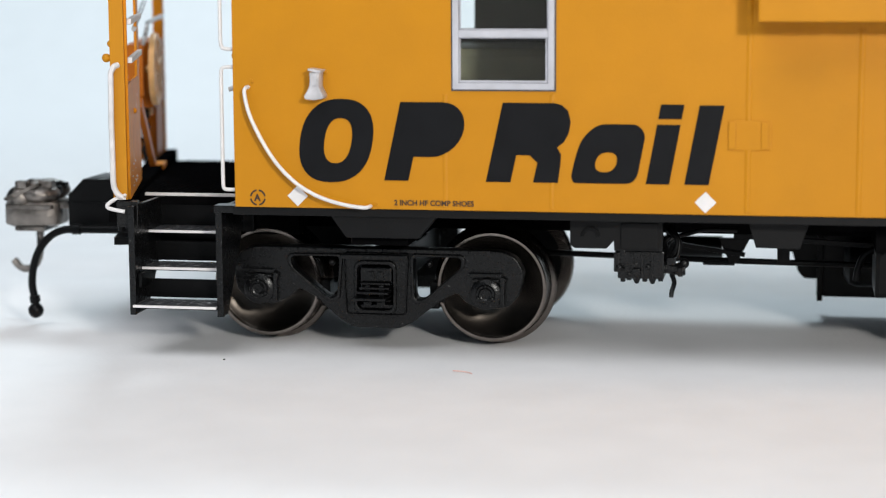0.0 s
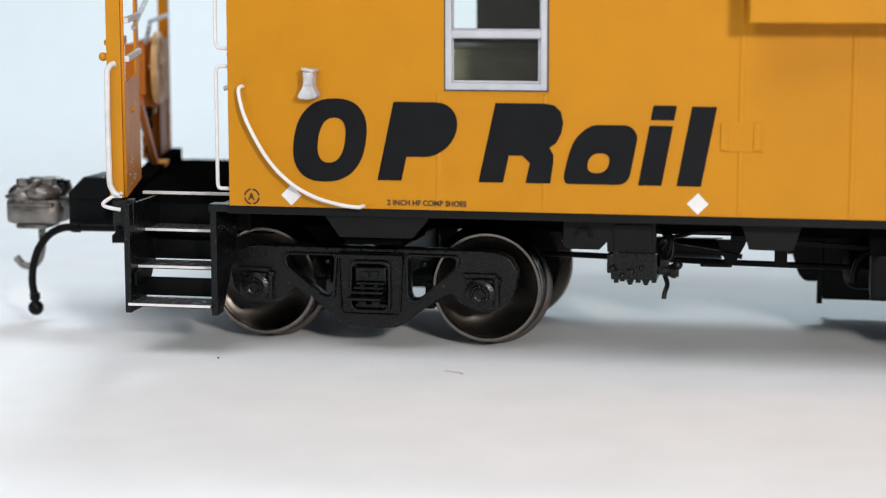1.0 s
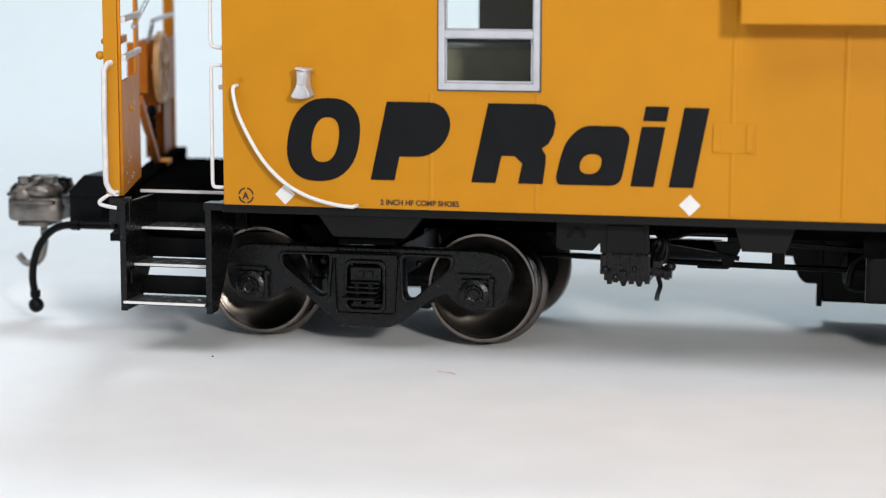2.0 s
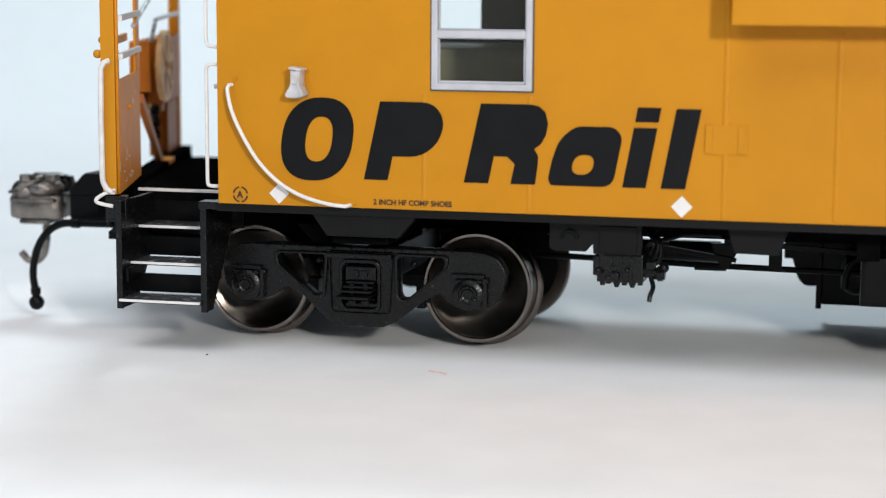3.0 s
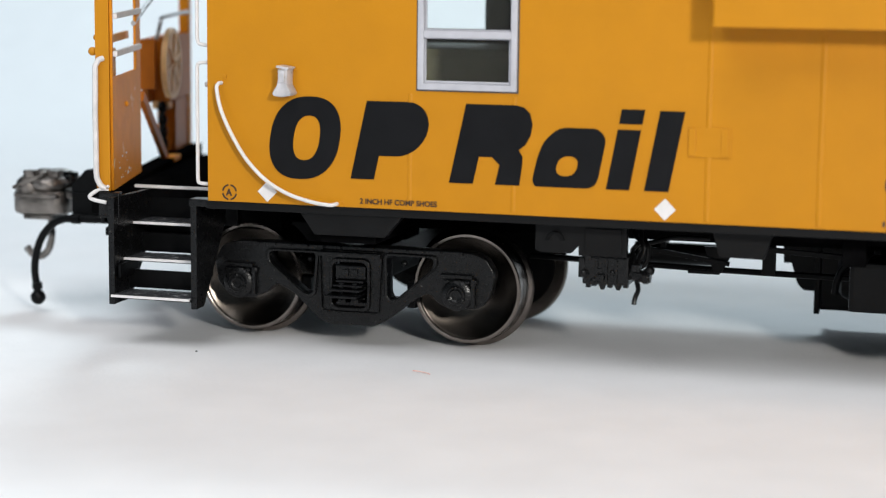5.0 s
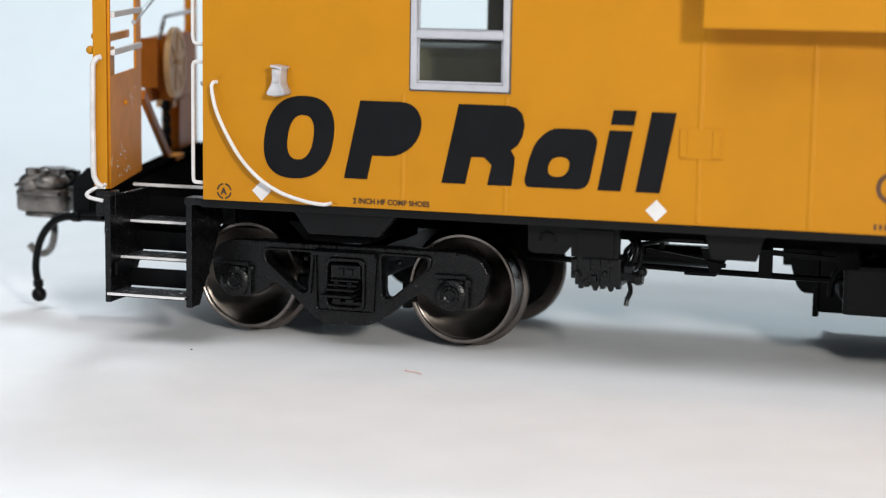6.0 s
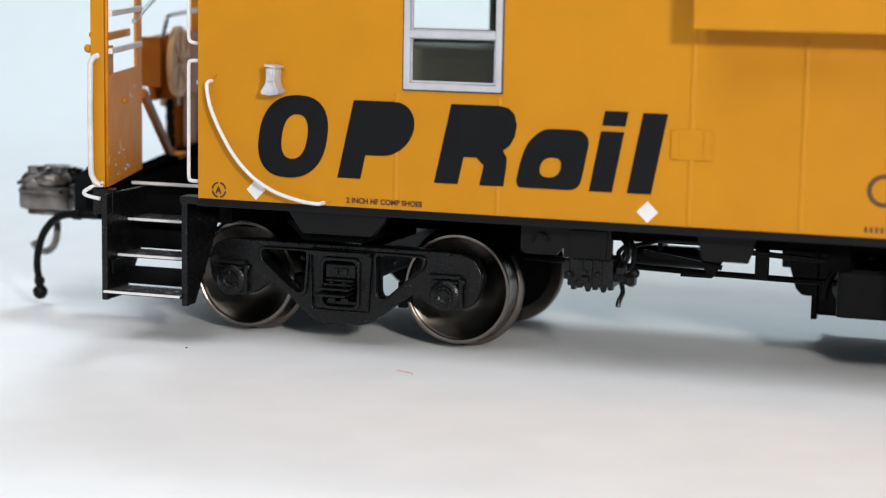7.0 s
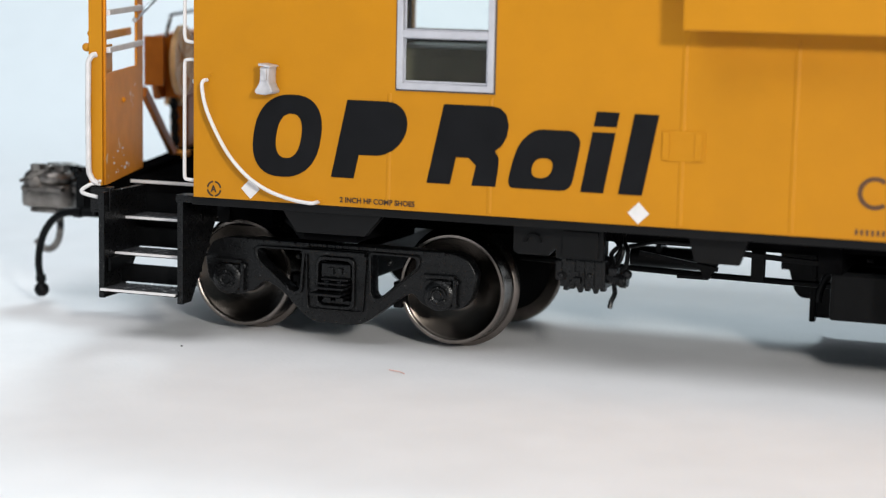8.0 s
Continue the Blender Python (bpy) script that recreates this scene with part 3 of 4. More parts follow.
# ---- trucks ----
def truck(x0):
    """A two-axle truck whose axles stand at x0 + 0.1 and x0 + 20.1."""
    def side(y_out, s):
        """s: +1 when the outer face looks at -y."""
        t0, t1 = (y_out, y_out + 1.5) if s > 0 else (y_out - 1.5, y_out)

        def out(a, b):
            """A raised layer between a and b outside of the face."""
            return (y_out - b, y_out - a) if s > 0 else (y_out + a, y_out + b)

        o = [(-2.2, 7.2), (-1.5, 8.5), (-0.4, 8.85), (3.0, 9.05), (17.2, 9.0), (21.4, 8.9), (22.6, 8.4), (23.3, 7.2), (22.9, 5.2), (22.0, 4.15), (19.6, 3.9), (18.2, 4.5), (17.6, 5.3), (16.2, 4.6), (13.6, 2.55), (12.5, 2.05), (8.6, 2.0), (7.5, 2.5), (5.1, 4.7), (3.6, 5.4), (2.7, 4.5), (1.3, 3.9), (-0.8, 4.1), (-1.9, 5.2)]
        holes = [
            [(3.15, 7.95), (3.5, 8.15), (7.1, 8.15), (7.2, 7.9), (7.0, 4.95), (6.5, 4.7), (6.0, 4.95), (3.3, 7.2)],
            [(13.9, 8.1), (14.2, 8.25), (17.6, 8.25), (17.85, 8.0), (17.75, 7.4), (14.7, 4.75), (14.15, 4.7), (13.95, 5.1)],
            [(8.95, 7.2), (9.3, 7.5), (11.6, 7.5), (11.95, 7.2), (11.95, 4.0), (11.6, 3.75), (9.3, 3.75), (8.95, 4.0)],
        ]
        grown = []
        for ps, k in zip(holes, (1.06, 1.06, 1.04)):
            cx, cz = sum(p[0] for p in ps) / len(ps), sum(p[1] for p in ps) / len(ps)
            grown.append([(cx + (a - cx) * k, cz + (b - cz) * k) for a, b in ps])
        holes = grown
        mv = lambda ps: [(x0 + a, b) for a, b in ps]
        fr = part("sideframe", plate([rounded(mv(o), 0.4, 3)] + [rounded(mv(h), 0.25, 3) for h in holes], t0, t1, 0.12), GLINT_BLACK, caboose, "cast black truck sideframe with sprung centre")
        # raised rims
        def rim(ps, grow, name):
            c = Vector((sum(p[0] for p in ps) / len(ps), sum(p[1] for p in ps) / len(ps)))
            big = [tuple(Vector(p) + (Vector(p) - c).normalized() * grow) for p in ps]
            part(name, plate([rounded(mv(big), 0.3, 3), rounded(mv(ps), 0.25, 3)], *out(-0.1, 0.32), 0.08), GLINT_BLACK, fr)
        rim(holes[0], 0.36, "opening_rim")
        rim(holes[1], 0.36, "opening_rim")
        rim(holes[2], 0.4, "opening_rim")
        rim([(7.75, 8.5), (13.3, 8.5), (13.0, 3.3), (7.95, 3.3)], 0.16, "pedestal_rim")
        part("top_ledge", box(x0 + 0.5, x0 + 20.5, *out(-0.1, 0.35), 8.66, 8.98, 0.08), GLINT_BLACK, fr)
        part("top_ledge", box(x0 + 7.6, x0 + 13.4, *out(-0.1, 0.85), 8.1, 8.5, 0.1), GLINT_BLACK, fr)
        # coil springs and wedge in the centre opening
        for k in range(3):
            xs = x0 + 9.5 + k * 0.95
            y = sum(out(-0.95, -0.75)) / 2
            coil = [Vector((xs + 0.42 * math.cos(a), y + 0.42 * math.sin(a), 4.0 + 2.1 * a / (10 * math.pi))) for a in [math.pi / 5 * j for j in range(51)]]
            part("coil_spring", tube(coil, 0.13, 6), BLACK, fr, smooth=True)
        part("spring_ledge", box(x0 + 8.85, x0 + 11.75, *out(-1.4, 2.2), 4.72, 4.95, 0.07), GLINT_BLACK, fr)
        for k, d in enumerate((1.7, 1.2, 0.75)):
            zk = 5.22 + 0.33 * k
            part("wedge_step", box(x0 + 9.15 + 0.1 * k, x0 + 11.85, *out(-1.3, d), zk, zk + 0.2, 0.05), GLINT_BLACK, fr)
        part("wedge_web", box(x0 + 9.75, x0 + 10.15, *out(-1.3, 1.0), 4.9, 5.9, 0.05), GLINT_BLACK, fr)
        part("wedge_web", box(x0 + 10.95, x0 + 11.35, *out(-1.3, 1.0), 4.9, 5.9, 0.05), GLINT_BLACK, fr)
        for k in range(2):
            part("ledge_foot", box(x0 + 9.5 + 1.15 * k, x0 + 10.2 + 1.15 * k, *out(-0.2, 0.55), 4.05, 4.4, 0.06), GLINT_BLACK, fr)
        for hx in (6.3, 14.9):
            part("web_bolt", ball((x0 + hx, sum(out(-1.5, -1.3)) / 2, 7.5), 0.3), GLINT_BLACK, fr, smooth=True)
        part("spring_seat", box(x0 + 9.1, x0 + 12.0, *out(-1.3, 0.0), 3.75, 4.1, 0.08), GLINT_BLACK, fr)
        part("bolster_end", box(x0 + 9.2, x0 + 11.9, *out(-1.4, 0.3), 6.1, 7.3, 0.1), GLINT_BLACK, fr)
        for k in (0, 1):
            part("end_lug", box(x0 + 9.9 + k * 0.8, x0 + 10.4 + k * 0.8, *out(0.28, 0.5), 6.4, 7.0, 0.06), GLINT_BLACK, fr)
        # journal boxes
        for jx in (0.2, 20.1):
            c0, c1 = out(0.0, 0.6)
            jb = part("journal_box", lathe([(0, out(0, 0.75)[0 if s > 0 else 1]), (0.75, out(0, 0.75)[0 if s > 0 else 1]), (0.85, out(0, 0.6)[0 if s > 0 else 1]), (1.25, out(0, 0.5)[0 if s > 0 else 1]), (1.35, out(0, 0.4)[0 if s > 0 else 1]), (1.4, y_out + s * 0.3)], x0 + jx, 5.3, 28), GLINT_BLACK, fr, smooth=True)
            for k in range(3):
                a = math.pi / 2 + k * 2 * math.pi / 3
                part("cap_bolt", ball((x0 + jx + 0.7 * math.cos(a), (out(0, 0.75)[0] if s > 0 else out(0, 0.75)[1]), 5.3 + 0.7 * math.sin(a)), 0.2), GLINT_BLACK, jb, smooth=True)
            part("box_lid", box(x0 + jx - 1.5, x0 + jx + 1.35, *out(-0.1, 0.5), 6.75, 7.05, 0.08), GLINT_BLACK, fr)
            part("box_lid", box(x0 + jx - 1.2, x0 + jx + 1.1, *out(-0.1, 0.42), 6.3, 6.55, 0.08), GLINT_BLACK, fr)
            part("box_bracket", box(x0 + jx + 1.25, x0 + jx + 1.6, *out(-0.1, 0.5), 4.3, 6.75, 0.08), GLINT_BLACK, fr)
            part("cap_ring", lathe([(0.35, out(0, 0.82)[0 if s > 0 else 1]), (0.5, out(0, 0.9)[0 if s > 0 else 1]), (0.62, out(0, 0.76)[0 if s > 0 else 1])], x0 + jx, 5.3, 20), GLINT_BLACK, jb, smooth=True)
            part("box_lug", ball((x0 + jx + 1.5, sum(out(0, 0.3)) / 2, 6.5), 0.3), GLINT_BLACK, fr, smooth=True)
        marks = random.Random(4)
        for k in range(22):
            mx = x0 + (0.2 + 0.16 * k if k < 6 else 7.0 + 0.42 * (k - 6))
            part("cast_mark", box(mx, mx + marks.uniform(0.08, 0.2), *out(0.33 if k > 5 else -0.02, 0.42 if k > 5 else 0.08), 8.72 if k > 5 else 8.1, (8.72 if k > 5 else 8.1) + marks.uniform(0.12, 0.24)), GLINT_BLACK, fr)
        for k in range(12):
            part("rivet", ball((x0 + 2.2 + k * 1.5, sum(out(0.3, 0.4)) / 2, 8.85), 0.12), GLINT_BLACK, fr)

    side(6.5, 1)
    side(2 * CY - 6.5, -1)
    part("truck_bolster", box(x0 + 8.9, x0 + 12.0, 8.02, 2 * CY - 8.02, 5.4, 8.3, 0.2), BLACK, caboose)
    for yy in (8.1, 2 * CY - 9.3):
        part("spring_plank", box(x0 + 8.7, x0 + 12.2, yy, yy + 1.2, 3.4, 5.38, 0.1), BLACK, caboose)
    part("centre_plate", box(x0 + 8.5, x0 + 12.4, 16, 20.4, 8.32, 9.9, 0.3), DECK, caboose)
    for bx in (4.9, 15.6):
        part("brake_beam", bar((x0 + bx, 9, 4.4), (x0 + bx, 2 * CY - 9, 4.4), 0.7, 0.9, 0.1), BLACK, caboose)
    for bx in (5.3, 15.0):
        for yy in (10.3, 2 * CY - 10.3):
            part("brake_shoe", box(x0 + bx - 0.4, x0 + bx + 0.4, yy - 0.8, yy + 0.8, 3.3, 5.6, 0.15), BLACK, caboose)
    for ax in (0.1, 20.1):
        axle = part("axle", lathe([(0, 7.4), (0.7, 7.4), (0.7, 2 * CY - 7.4), (0, 2 * CY - 7.4)], x0 + ax, 5.4, 24), BLACK, caboose, smooth=True)
        for s, yf in ((1, 9.2), (-1, 2 * CY - 9.2)):
            rim = [(4.38, 0.3), (4.44, 0.04), (4.5, 0.0), (4.7, 0.0), (4.8, 0.1), (4.83, 1.0), (4.88, 1.85), (4.98, 2.1), (5.22, 2.25), (5.36, 2.38), (5.4, 2.5), (5.36, 2.65), (5.2, 2.8), (4.2, 2.8), (4.3, 2.2), (4.38, 0.3)]
            dish = [(0.7, 0.2), (1.4, 0.2), (1.5, 0.35), (1.75, 0.9)]
            dish += [(1.9 + 0.1 * k, 1.25 - 0.95 * (k / 25) ** 1.7 + (0.004 if k % 2 else -0.004)) for k in range(26)]
            dish += [(4.39, 0.3)]
            back = [(0.7, 2.6), (1.4, 2.6), (3.0, 2.45), (4.31, 2.4), (4.3, 1.6), (0.7, 1.6)]
            w = part("wheel", lathe([(r, yf + s * d) for r, d in rim], x0 + ax, 5.4, 96), WHEEL, caboose, "blackened metal wheel with a bright rim", smooth=True)
            part("wheel_dish", lathe([(r, yf + s * d) for r, d in dish], x0 + ax, 5.4, 72), WHEEL_DISH, w, smooth=True)
            part("wheel_back", lathe([(r, yf + s * d) for r, d in back], x0 + ax, 5.4, 48), BLACK, w, smooth=True)


truck(0.0)
truck(81.0)

# ---- end platform ----
EX, EY = -10.3, 2.8
ES, EC = math.sin(radians(12.4)), math.cos(radians(12.4))
RISE = 0.022


def end(u, w, z):
    """A place on the end of the car: u across it, w outwards, z up."""
    return Vector((EX - u * ES - w * EC, EY + u * EC - w * ES, z + RISE * u))


def end_plate(outlines, w0, w1, bev=0.0):
    m = Matrix(((-ES, 0, -EC, EX - (w0 + w1) / 2 * EC), (EC, 0, -ES, EY - (w0 + w1) / 2 * ES), (RISE, 1, 0, 0), (0, 0, 0, 1)))
    return plate(outlines, w0, w1, bev, m)


def end_box(u0, u1, w0, w1, z0, z1, bev=0.0):
    bm = box(u0, u1, w0, w1, z0, z1, bev)
    bmesh.ops.transform(bm, verts=bm.verts, matrix=Matrix(((-ES, -EC, 0, EX), (EC, -ES, 0, EY), (RISE, 0, 1, 0), (0, 0, 0, 1))))
    return bm


def platform():
    corner = [tuple(end(5.8, 0, 0))[:2], tuple(end(37.6, 0, 0))[:2], (-0.02, 39.6), (-0.02, 8.4)]
    bm = bmesh.new()
    for z in (12.2, 12.82):
        bm.faces.new([bm.verts.new((x, y, z)) for x, y in corner])
    bm.verts.ensure_lookup_table()
    for k in range(4):
        bm.faces.new([bm.verts[k], bm.verts[(k + 1) % 4], bm.verts[4 + (k + 1) % 4], bm.verts[4 + k]])
    deck = part("platform_deck", bm, DECK, caboose, "black open-grate end platform")
    # grating bars
    bm = bmesh.new()
    y = 8.9
    while y < 39.2:
        xe = EX - (y - EY) / EC * ES
        box(xe + 0.15, -0.1, y - 0.1, y + 0.1, 12.8, 13.1, 0, bm)
        y += 0.75
    x = -0.5
    while x > -17:
        ys = 8.7 if x > -11.6 else EY + (EX - x) / ES * EC + 0.2
        if ys < 38:
            box(x - 0.09, x + 0.09, ys, 39.3, 12.8, 13.13, 0, bm)
        x -= 0.7
    tagged(part("grating", bm, GRATING, deck), kind="stuff")
    part("white_edge", box(-10.7, -0.9, 8.25, 8.6, 13.0, 13.25, 0.04), WHITE, deck, "white painted platform edge")
    part("platform_apron", box(-10.6, -0.9, 8.62, 9.2, 9.9, 12.95, 0.05), BLACK, deck)
    part("end_sill", end_box(-0.6, 38.6, -0.3, 1.6, 11.4, 13.3, 0.06), DECK, caboose, "black end sill")
    part("sill_foot", end_box(4.5, 12, -0.5, 0.8, 9.8, 11.4, 0.06), BLACK, caboose)
    # steps
    st = part("step_plate", plate([[(1.3, 3.6), (4.4, 3.6), (7.6, 7.5), (8.6, 10.5), (9.0, 12.9), (1.3, 12.9)]], 0, 0.4, 0.05, Matrix(((0, 0, 1, -9.5), (1, 0, 0, 0), (0, 1, 0, 0), (0, 0, 0, 1)))), GLINT_BLACK, caboose, "black step side plate")
    part("step_plate", plate([[(1.3, 3.6), (2.8, 3.6), (5.6, 7.5), (7.6, 10.5), (8.2, 12.9), (1.3, 12.9)]], -0.17, 0.17, 0.05, Matrix(((0, 0, 1, -1.78), (1, 0, 0, 0), (0, 1, 0, 0), (0, 0, 0, 1)))), GLINT_BLACK, caboose)
    part("plate_lip", box(-9.75, -9.2, 1.0, 1.35, 3.6, 12.9, 0.06), GLINT_BLACK, st)
    part("plate_lip", box(-2.05, -1.5, 1.0, 1.35, 3.6, 12.9, 0.06), GLINT_BLACK, st)
    part("step_head", box(-2.15, -0.4, 0.9, 2.6, 12.5, 13.12, 0.08), GLINT_BLACK, st)
    for y, z in ((5.0, 10.3), (3.1, 7.35), (0.5, 4.45)):
        tr = part("step_tread", box(-9.3, -1.98, y + 0.12, y + 3.6, z - 0.22, z + 0.02, 0.03), BLACK, caboose, "step tread with silver grating and white nosing")
        part("tread_nosing", box(-9.3, -1.98, y - 0.1, y + 0.12, z - 0.12, z + 0.1, 0.04), WHITE, tr)
        part("tread_sheet", box(-9.28, -2.0, y + 0.14, y + 3.58, z + 0.024, z + 0.05), TREAD, tr)
        bm = bmesh.new()
        for k in range(8):
            for j in range(4):
                xa, ya = -9.15 + k * 0.89, y + 0.22 + j * 0.84
                box(xa, xa + 0.78, ya, ya + 0.73, z + 0.03, z + 0.1, 0.025, bm)
        tagged(part("tread_grating", bm, WORN_TREAD, tr), kind="stuff")
    for y, z0, z1 in ((8.2, 7.6, 10.35), (6.8, 7.5, 9.2), (4.2, 4.65, 6.25)):
        part("step_riser", box(-9.48, -2.75 if y > 5 else -1.98, y, y + 0.3, z0, z1, 0.04), BLACK, caboose)
    part("needle_beam", box(-1.7, 3.0, 9.3, 12.0, 9.6, 12.58, 0.1), DECK, caboose)
    part("step_bracket", end_box(6.5, 9.5, 0.2, 2.2, 8.3, 9.0, 0.08), BLACK, caboose)
    for x in (-9.1, -2.0):
        part("step_gusset", box(x, x + 0.3, 1.4, 5.0, 5.9, 7.1, 0.1), BLACK, caboose)


platform()


def end_railing():
    # near ladder stile and panel
    hole = [rect(0.4, 11.0, 23.05, 46.5)]
    pan = part("end_panel", end_plate([rect(0, 13.2, 12.9, 47)] + hole, -0.25, 0.0, 0.04), ORANGE, caboose, "orange plastic end panel with ladder opening")
    part("panel_flange", end_box(-0.25, 0.12, 0.0, 1.2, 12.9, 47, 0.05), YELLOW, pan, "yellow ladder stile")
    for k in range(6):
        z = 25.1 + 3.25 * k
        part("ladder_rung", bar(end(0.2, -0.45, z), end(11.8, -0.45, z), 0.42, 0.5, 0.1), DIRTY_WHITE, pan)
    part("cross_bar", bar(end(0, 1.0, 26.1), end(13, 1.0, 26.1), 0.4, 0.7, 0.08), YELLOW, pan)
    part("latch", end_box(1.5, 4.4, 0.3, 0.7, 22.8, 25.4, 0.15), YELLOW, pan)
    part("panel_bolt", ball(end(6.0, -0.25, 20.3), 0.26), ORANGE, pan, smooth=True)
    glue = random.Random(5)
    for k in range(14):
        at = end(glue.gauss(4.5, 1.6), -0.26, 13.9 + abs(glue.gauss(0, 0.9)))
        part("glue_spot", ball(at, glue.uniform(0.04, 0.12), sz=(0.2, 2.6, 1.0)), DIRTY_WHITE, pan, smooth=True)
    for k in range(7):
        at = end(-0.2 + 0.3 * glue.random(), 0.2 + 0.9 * glue.random(), 13.4 + 1.4 * glue.random())
        part("glue_spot", ball(at, glue.uniform(0.08, 0.18)), DIRTY_WHITE, pan, smooth=True)
    part("stile_knob", tube([end(0.3, 1.1, 25.3), end(0.3, 1.6, 25.3)], 0.28), YELLOW, pan, smooth=True)
    part("stile_knob", ball(end(0.3, 1.55, 25.3), 0.38), YELLOW, pan, smooth=True)
    part("stile_knob", ball(end(0.2, 1.15, 26.5), 0.3), YELLOW, pan, smooth=True)
    # the panel is bent a little outwards along its depth
    for ob in (pan, *pan.children):
        for v in ob.data.vertices:
            across = ((v.co.y + CY * MM) / MM - EY) / EC
            v.co.x -= 0.05 * max(across, 0) * MM
    # white rail along the stile
    g = [end(-0.2, 0.5, 24.75), end(-0.45, 0.85, 24.6), end(-0.55, 1.12, 24.1)]
    part("end_grab_rail", tube(glide(g, 5) + [end(-0.55, 1.18, 20), end(-0.55, 1.15, 14.9)] + glide([end(-0.55, 1.1, 14.4), end(-0.5, 0.8, 13.8), end(-0.4, 0.4, 13.5)], 5), 0.25), DIRTY_WHITE, caboose, "white end handrail", smooth=True)
    part("uncoupling_lever", tube(glide([end(-0.2, 0.2, 13.3), end(-0.4, 0.9, 13.4), end(-0.9, 1.6, 13.0), end(-0.9, 1.6, 12.7), end(-0.9, 1.0, 12.5), end(-0.9, 0.2, 12.35)], 5), 0.17), WHITE, caboose, "bent white wire uncoupling lever", smooth=True)
    part("lever_bracket", end_box(-0.9, 0.3, -0.9, 0.9, 11.0, 13.2, 0.08), GLINT_BLACK, caboose)
    part("sill_pin", tube([end(-0.3, 0.6, 11.2), end(-0.3, 0.6, 10.6)], 0.3), BLACK, caboose, smooth=True)
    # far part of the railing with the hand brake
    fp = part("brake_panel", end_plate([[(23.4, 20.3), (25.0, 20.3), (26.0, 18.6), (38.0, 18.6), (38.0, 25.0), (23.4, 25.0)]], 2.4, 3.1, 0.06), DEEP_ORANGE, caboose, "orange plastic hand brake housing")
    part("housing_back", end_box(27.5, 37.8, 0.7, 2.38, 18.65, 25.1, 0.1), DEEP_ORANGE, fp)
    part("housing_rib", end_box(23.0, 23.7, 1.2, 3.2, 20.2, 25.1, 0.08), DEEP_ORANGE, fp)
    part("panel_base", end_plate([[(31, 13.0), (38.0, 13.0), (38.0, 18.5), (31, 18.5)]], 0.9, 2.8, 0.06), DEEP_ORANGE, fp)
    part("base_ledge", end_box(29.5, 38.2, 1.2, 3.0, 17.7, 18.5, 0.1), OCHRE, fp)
    part("end_post", end_box(37.0, 38.4, 0.75, 1.75, 13.2, 47, 0.08), ORANGE, caboose, "orange end post")
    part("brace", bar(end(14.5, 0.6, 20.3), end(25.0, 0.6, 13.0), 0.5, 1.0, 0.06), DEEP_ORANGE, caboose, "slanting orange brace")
    part("brace_strip", bar(end(16.0, 1.2, 20.4), end(22.0, 1.2, 16.6), 0.4, 0.8, 0.06), DIRTY_WHITE, caboose)
    part("brace_foot", end_box(24.2, 27.4, -0.4, 0.8, 12.9, 13.4, 0.1), ORANGE, caboose)
    # hand brake wheel
    n = 48
    at = Matrix.Translation((-16.55, 29.3, 23.1)) @ Matrix.Rotation(radians(90 + 12), 4, "Z")

    def turned(bm):
        bmesh.ops.transform(bm, verts=bm.verts, matrix=at)
        return bm

    rim = lathe([(2.95, -0.2), (3.5, -0.2), (3.55, 0.1), (3.5, 0.35), (2.95, 0.35), (2.9, 0.1), (2.95, -0.2)], 0, 0, n)
    hw = part("hand_brake_wheel", turned(rim), OCHRE, caboose, "pale orange spoked hand brake wheel", smooth=True)
    part("wheel_hub", turned(lathe([(0.0, -0.3), (0.8, -0.3), (0.8, 0.4), (0.0, 0.4)], 0, 0, 24)), OCHRE, hw, smooth=True)
    part("wheel_web", turned(lathe([(3.0, -0.1), (0.6, -0.12), (0.6, 0.1), (3.0, 0.1)], 0, 0, 36)), OCHRE, hw, smooth=True)
    for k in range(6):
        a = 2 * math.pi * k / 6 + 0.3
        part("wheel_spoke", turned(bar((0.5 * math.cos(a), 0.0, 0.5 * math.sin(a)), (3.1 * math.cos(a), 0.0, 3.1 * math.sin(a)), 0.45, 0.6, 0.05)), OCHRE, hw)
    part("wheel_spindle", tube([(-17.6, 29.5, 23.1), (-16.1, 29.3, 23.1)], 0.35), OCHRE, caboose, smooth=True)
    links = []
    for k in range(14):
        z = 21.6 - k * 0.62
        p = end(28.4 + 0.1 * k, 1.85, z)
        pts = [Vector((0.36 * math.cos(a), 0, 0.47 * math.sin(a))) for a in [2 * math.pi * j / 10 for j in range(11)]]
        t = tube(pts, 0.19, 6)
        bmesh.ops.transform(t, verts=t.verts, matrix=Matrix.Translation(p) @ Matrix.Rotation(math.pi / 2 * (k % 2), 4, "Z"))
        links.append(t)
    part("brake_chain", merge(*links), BLACK, caboose, "black brake chain", smooth=True)
    part("chain_anchor", ball(end(30.0, 1.85, 13.0), 0.45), TREAD, caboose, smooth=True)
    part("far_grab_rail", tube(glide([end(24.2, 1.3, 25.0), end(24.2, 0.9, 26.6), end(24.8, 0.9, 27.1), end(26, 0.8, 27.2), end(32, 0.8, 27.25), end(37.2, 0.8, 27.25)], 5), 0.22), TREAD, caboose, "grey far handrail", smooth=True)
    part("far_grab_rail", tube([end(11, 0.5, 27.2), end(19.5, 0.5, 29.4)], 0.22), TREAD, caboose, smooth=True)


end_railing()


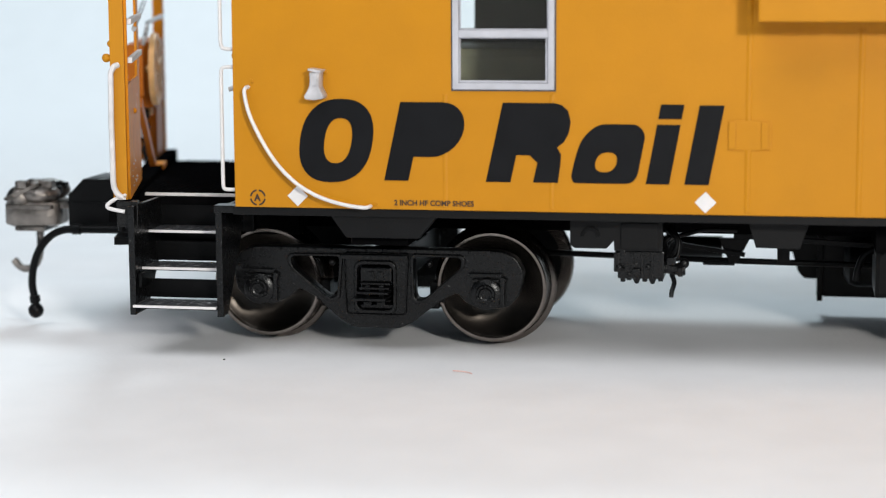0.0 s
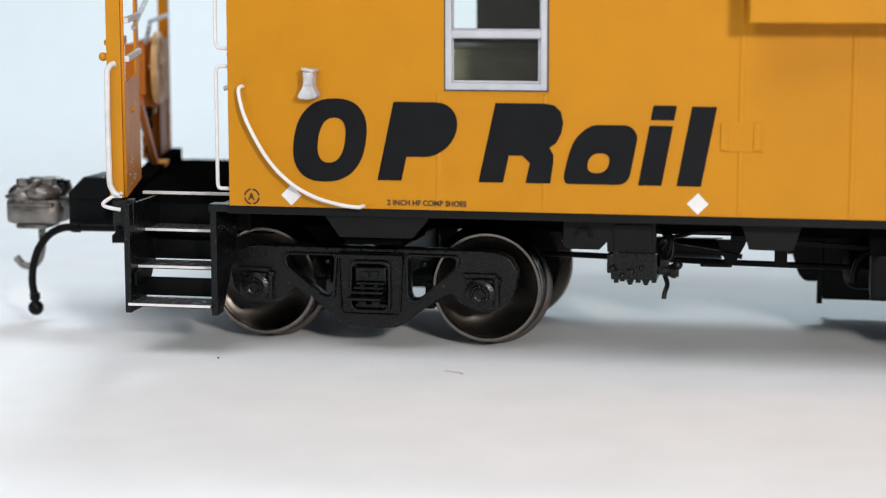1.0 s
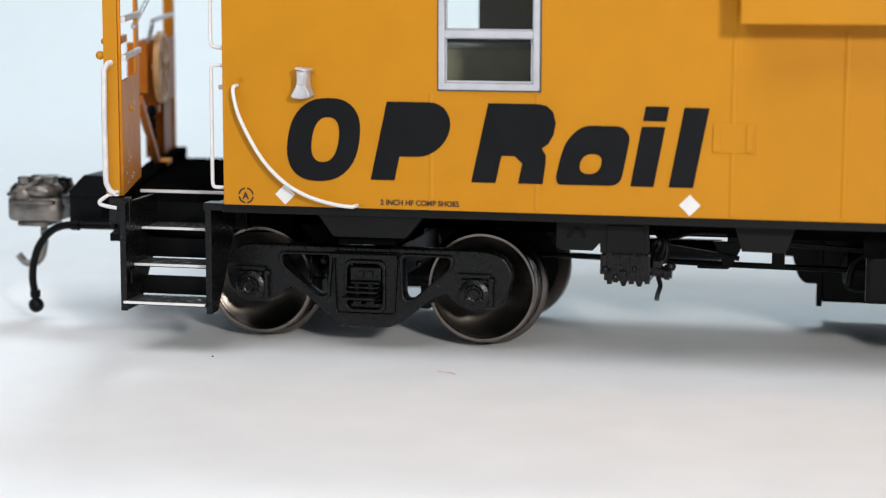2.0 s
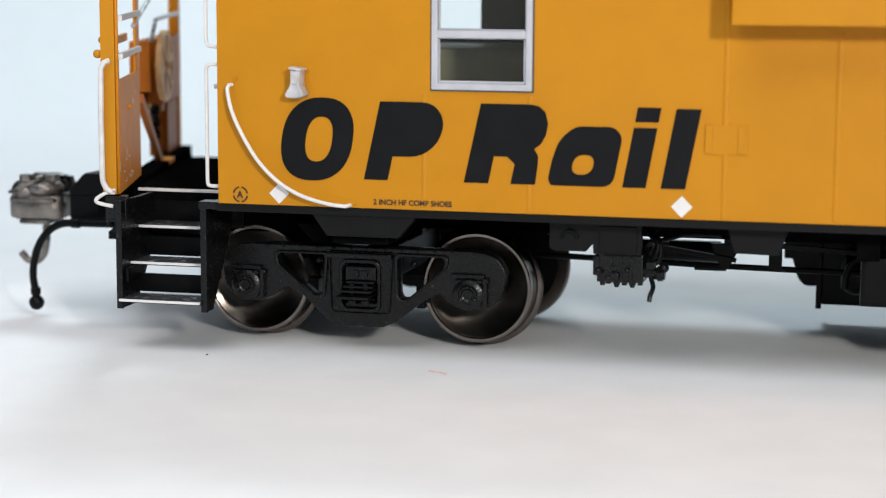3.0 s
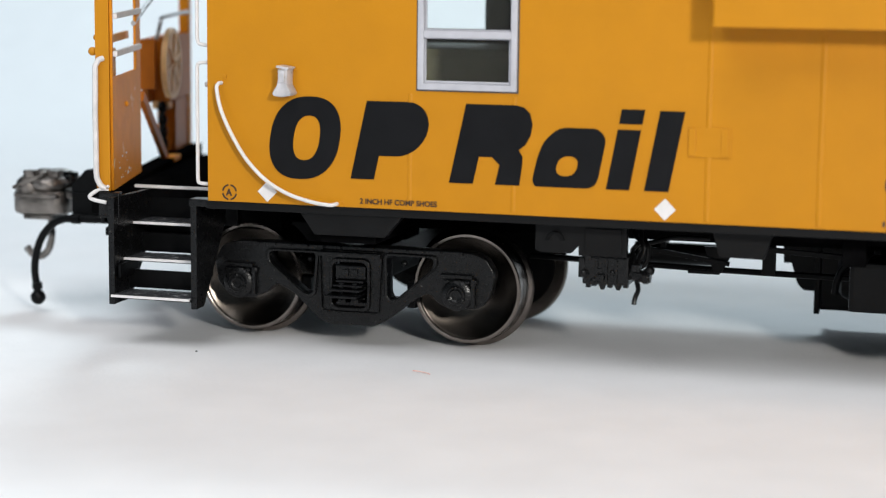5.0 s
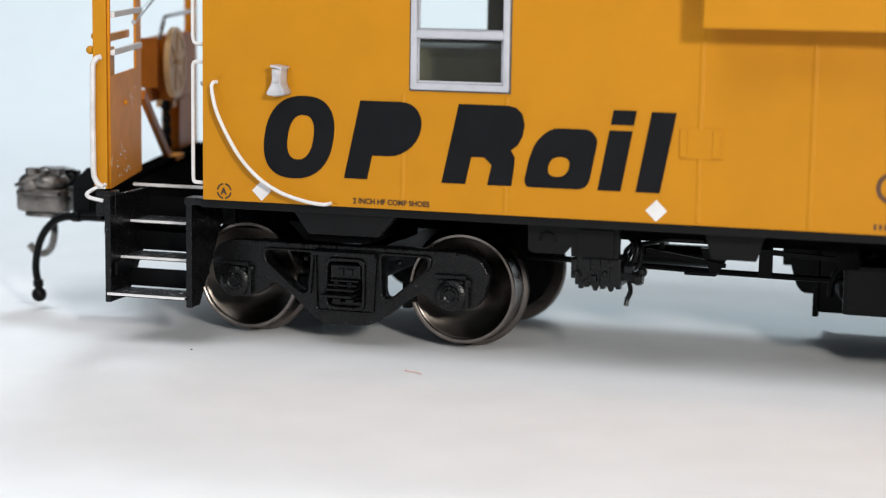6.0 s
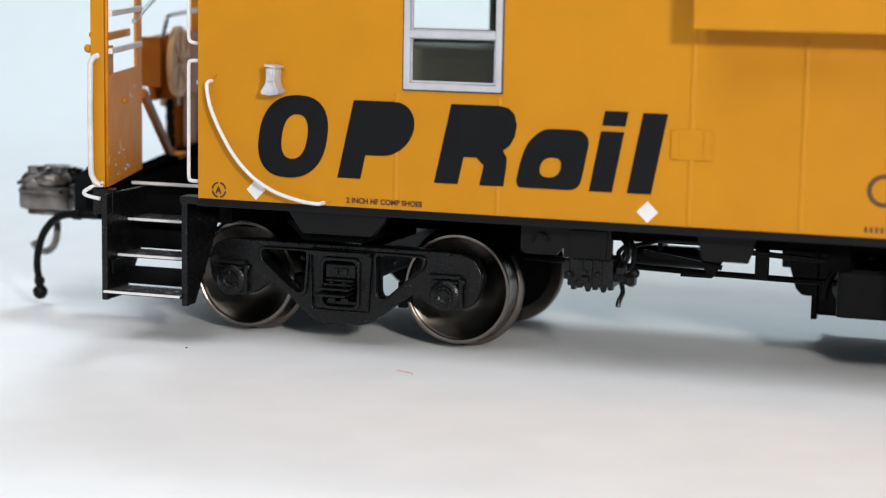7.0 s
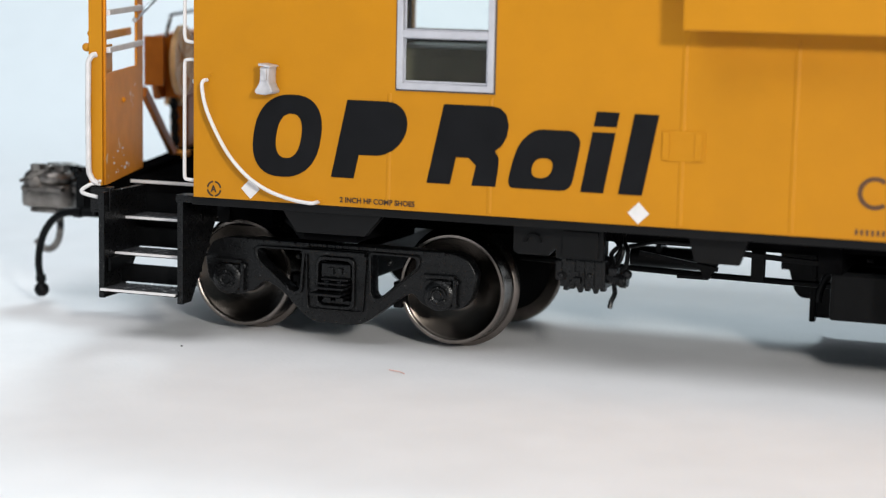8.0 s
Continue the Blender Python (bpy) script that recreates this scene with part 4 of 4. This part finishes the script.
def coupler():
    hs = part("coupler_housing", plate([[(-20.6, 9.2), (-20.6, 12.1), (-19.1, 13.6), (-15.6, 13.6), (-15.6, 9.2)]], 15.2, 21.2, 0.1), BLACK, caboose, "black coupler housing")
    part("housing_seam", box(-20.75, -15.6, 15.05, 21.3, 11.35, 11.5, 0.04), BLACK, hs)
    part("coupler_shank", box(-23.2, -18.0, 17.3, 19.1, 10.5, 11.4, 0.2), STEEL, hs, "bare metal shank")
    flat = Matrix(((1, 0, 0, 0), (0, 1, 0, 0), (0, 0, 1, 10.1), (0, 0, 0, 1)))
    k = part("coupler_knuckle", plate([rounded([(-22.2, 17.1), (-22.2, 19.5), (-23.0, 20.9), (-25.2, 21.6), (-26.3, 21.0), (-26.5, 19.9), (-25.5, 19.2), (-25.7, 18.5), (-26.6, 18.2), (-27.4, 17.4), (-27.5, 16.5), (-26.4, 16.0), (-24.6, 16.2), (-22.9, 16.5)], 0.5)], 0, 2.3, 0.35, flat), STEEL, caboose, "bare metal knuckle coupler", smooth=True)
    part("knuckle_jaw", ball((-26.0, 17.2, 11.5), 1.0, sz=(1.45, 1.4, 1.25)), STEEL, k, smooth=True)
    part("knuckle_jaw", ball((-24.2, 17.4, 11.9), 1.0, sz=(1.9, 1.7, 0.95)), STEEL, k, smooth=True)
    part("knuckle_jaw", ball((-24.4, 20.2, 12.0), 1.0, sz=(2.1, 1.4, 1.1)), STEEL, k, smooth=True)
    part("knuckle_ear", bar((-27.2, 16.2, 11.5), (-24.0, 16.6, 12.9), 1.0, 0.35, 0.12), STEEL, k, smooth=True)
    cast = random.Random(21)
    for n in range(15):
        at = (cast.uniform(-26.6, -22.6), cast.uniform(16.6, 20.4), cast.uniform(12.2, 12.9))
        size = cast.uniform(0.3, 0.65)
        lump = ball(at, size, sz=(1.2, 1.0, 0.6)) if n % 3 == 0 else box(at[0] - size, at[0] + size, at[1] - size, at[1] + size, at[2] - 0.4, at[2] + 0.3, 0.15)
        part("casting_lump", lump, BLACK if n % 2 else STEEL, k, smooth=True)
    part("knuckle_pin", tube([(-26.4, 17.0, 8.9), (-26.4, 17.0, 12.4)], 0.55, 16), STEEL, k, smooth=True)
    part("knuckle_rib", box(-27.1, -22.6, 15.85, 16.6, 10.6, 11.0, 0.15), STEEL, k, smooth=True)
    part("knuckle_chin", box(-26.6, -23.6, 16.6, 20.4, 8.4, 8.9, 0.3), STEEL, k, smooth=True)
    part("trip_pin", tube(glide([(-25.6, 20.6, 8.9), (-25.75, 20.8, 7.6), (-25.85, 21, 6.2), (-26.2, 21, 4.9), (-27.0, 21, 4.2), (-27.9, 21, 4.3), (-28.6, 21, 5.0)], 6), 0.36), STEEL, k, "curved metal trip pin", smooth=True)
    h = part("air_hose", tube([Vector((-11.5, 13.4, 9.2)), Vector((-16, 13.2, 9.2))] + glide([(-19.0, 13.0, 9.2), (-20.3, 13.0, 9.1), (-21.6, 13.1, 8.5), (-22.8, 13.3, 7.2), (-23.5, 13.5, 5.6), (-23.75, 13.6, 4.0), (-23.6, 13.7, 2.6), (-23.55, 13.75, 2.0)], 6), 0.36), BLACK, caboose, "black rubber air hose", smooth=True)
    part("hose_end", ball((-23.55, 13.8, 1.4), 0.72), BLACK, h, smooth=True)
    part("hose_collar", tube([(-23.6, 13.7, 2.8), (-23.55, 13.73, 2.2)], 0.5), BLACK, h, smooth=True)
    part("hose_collar", tube([(-19.4, 13.0, 9.2), (-18.6, 13.0, 9.2)], 0.48), BLACK, h, smooth=True)
    part("hose_bracket", box(-14, -11.5, 12.4, 14.2, 9.2, 11.6, 0.1), BLACK, h)


coupler()

# ---- small things lying on the paper ----
speck = part("dust_speck", ball((-1.42, 0.64, 0.07), 0.09, sz=(1.2, 0.8, 0.7)), DARK_IN, None)
tagged(speck, "tiny dark speck of dust lying on white paper", "dust")
fibre = part("fibre", tube(glide([(18.5, -1.0, 0.09), (19.2, -1.3, 0.12), (19.9, -1.6, 0.1), (20.2, -1.9, 0.08)], 5), 0.05, 6), FIBRE, None)
tagged(fibre, "short pink fibre lying on the white paper", "fibre")


def motions():
    walk(cam, [(0, VIEW), (8, VIEW)])
    for thing in (sheet, caboose, speck, fibre):
        stand = Matrix.Translation(thing.location)
        walk(thing, [(t, m @ stand) for t, m in TURN])


motions()
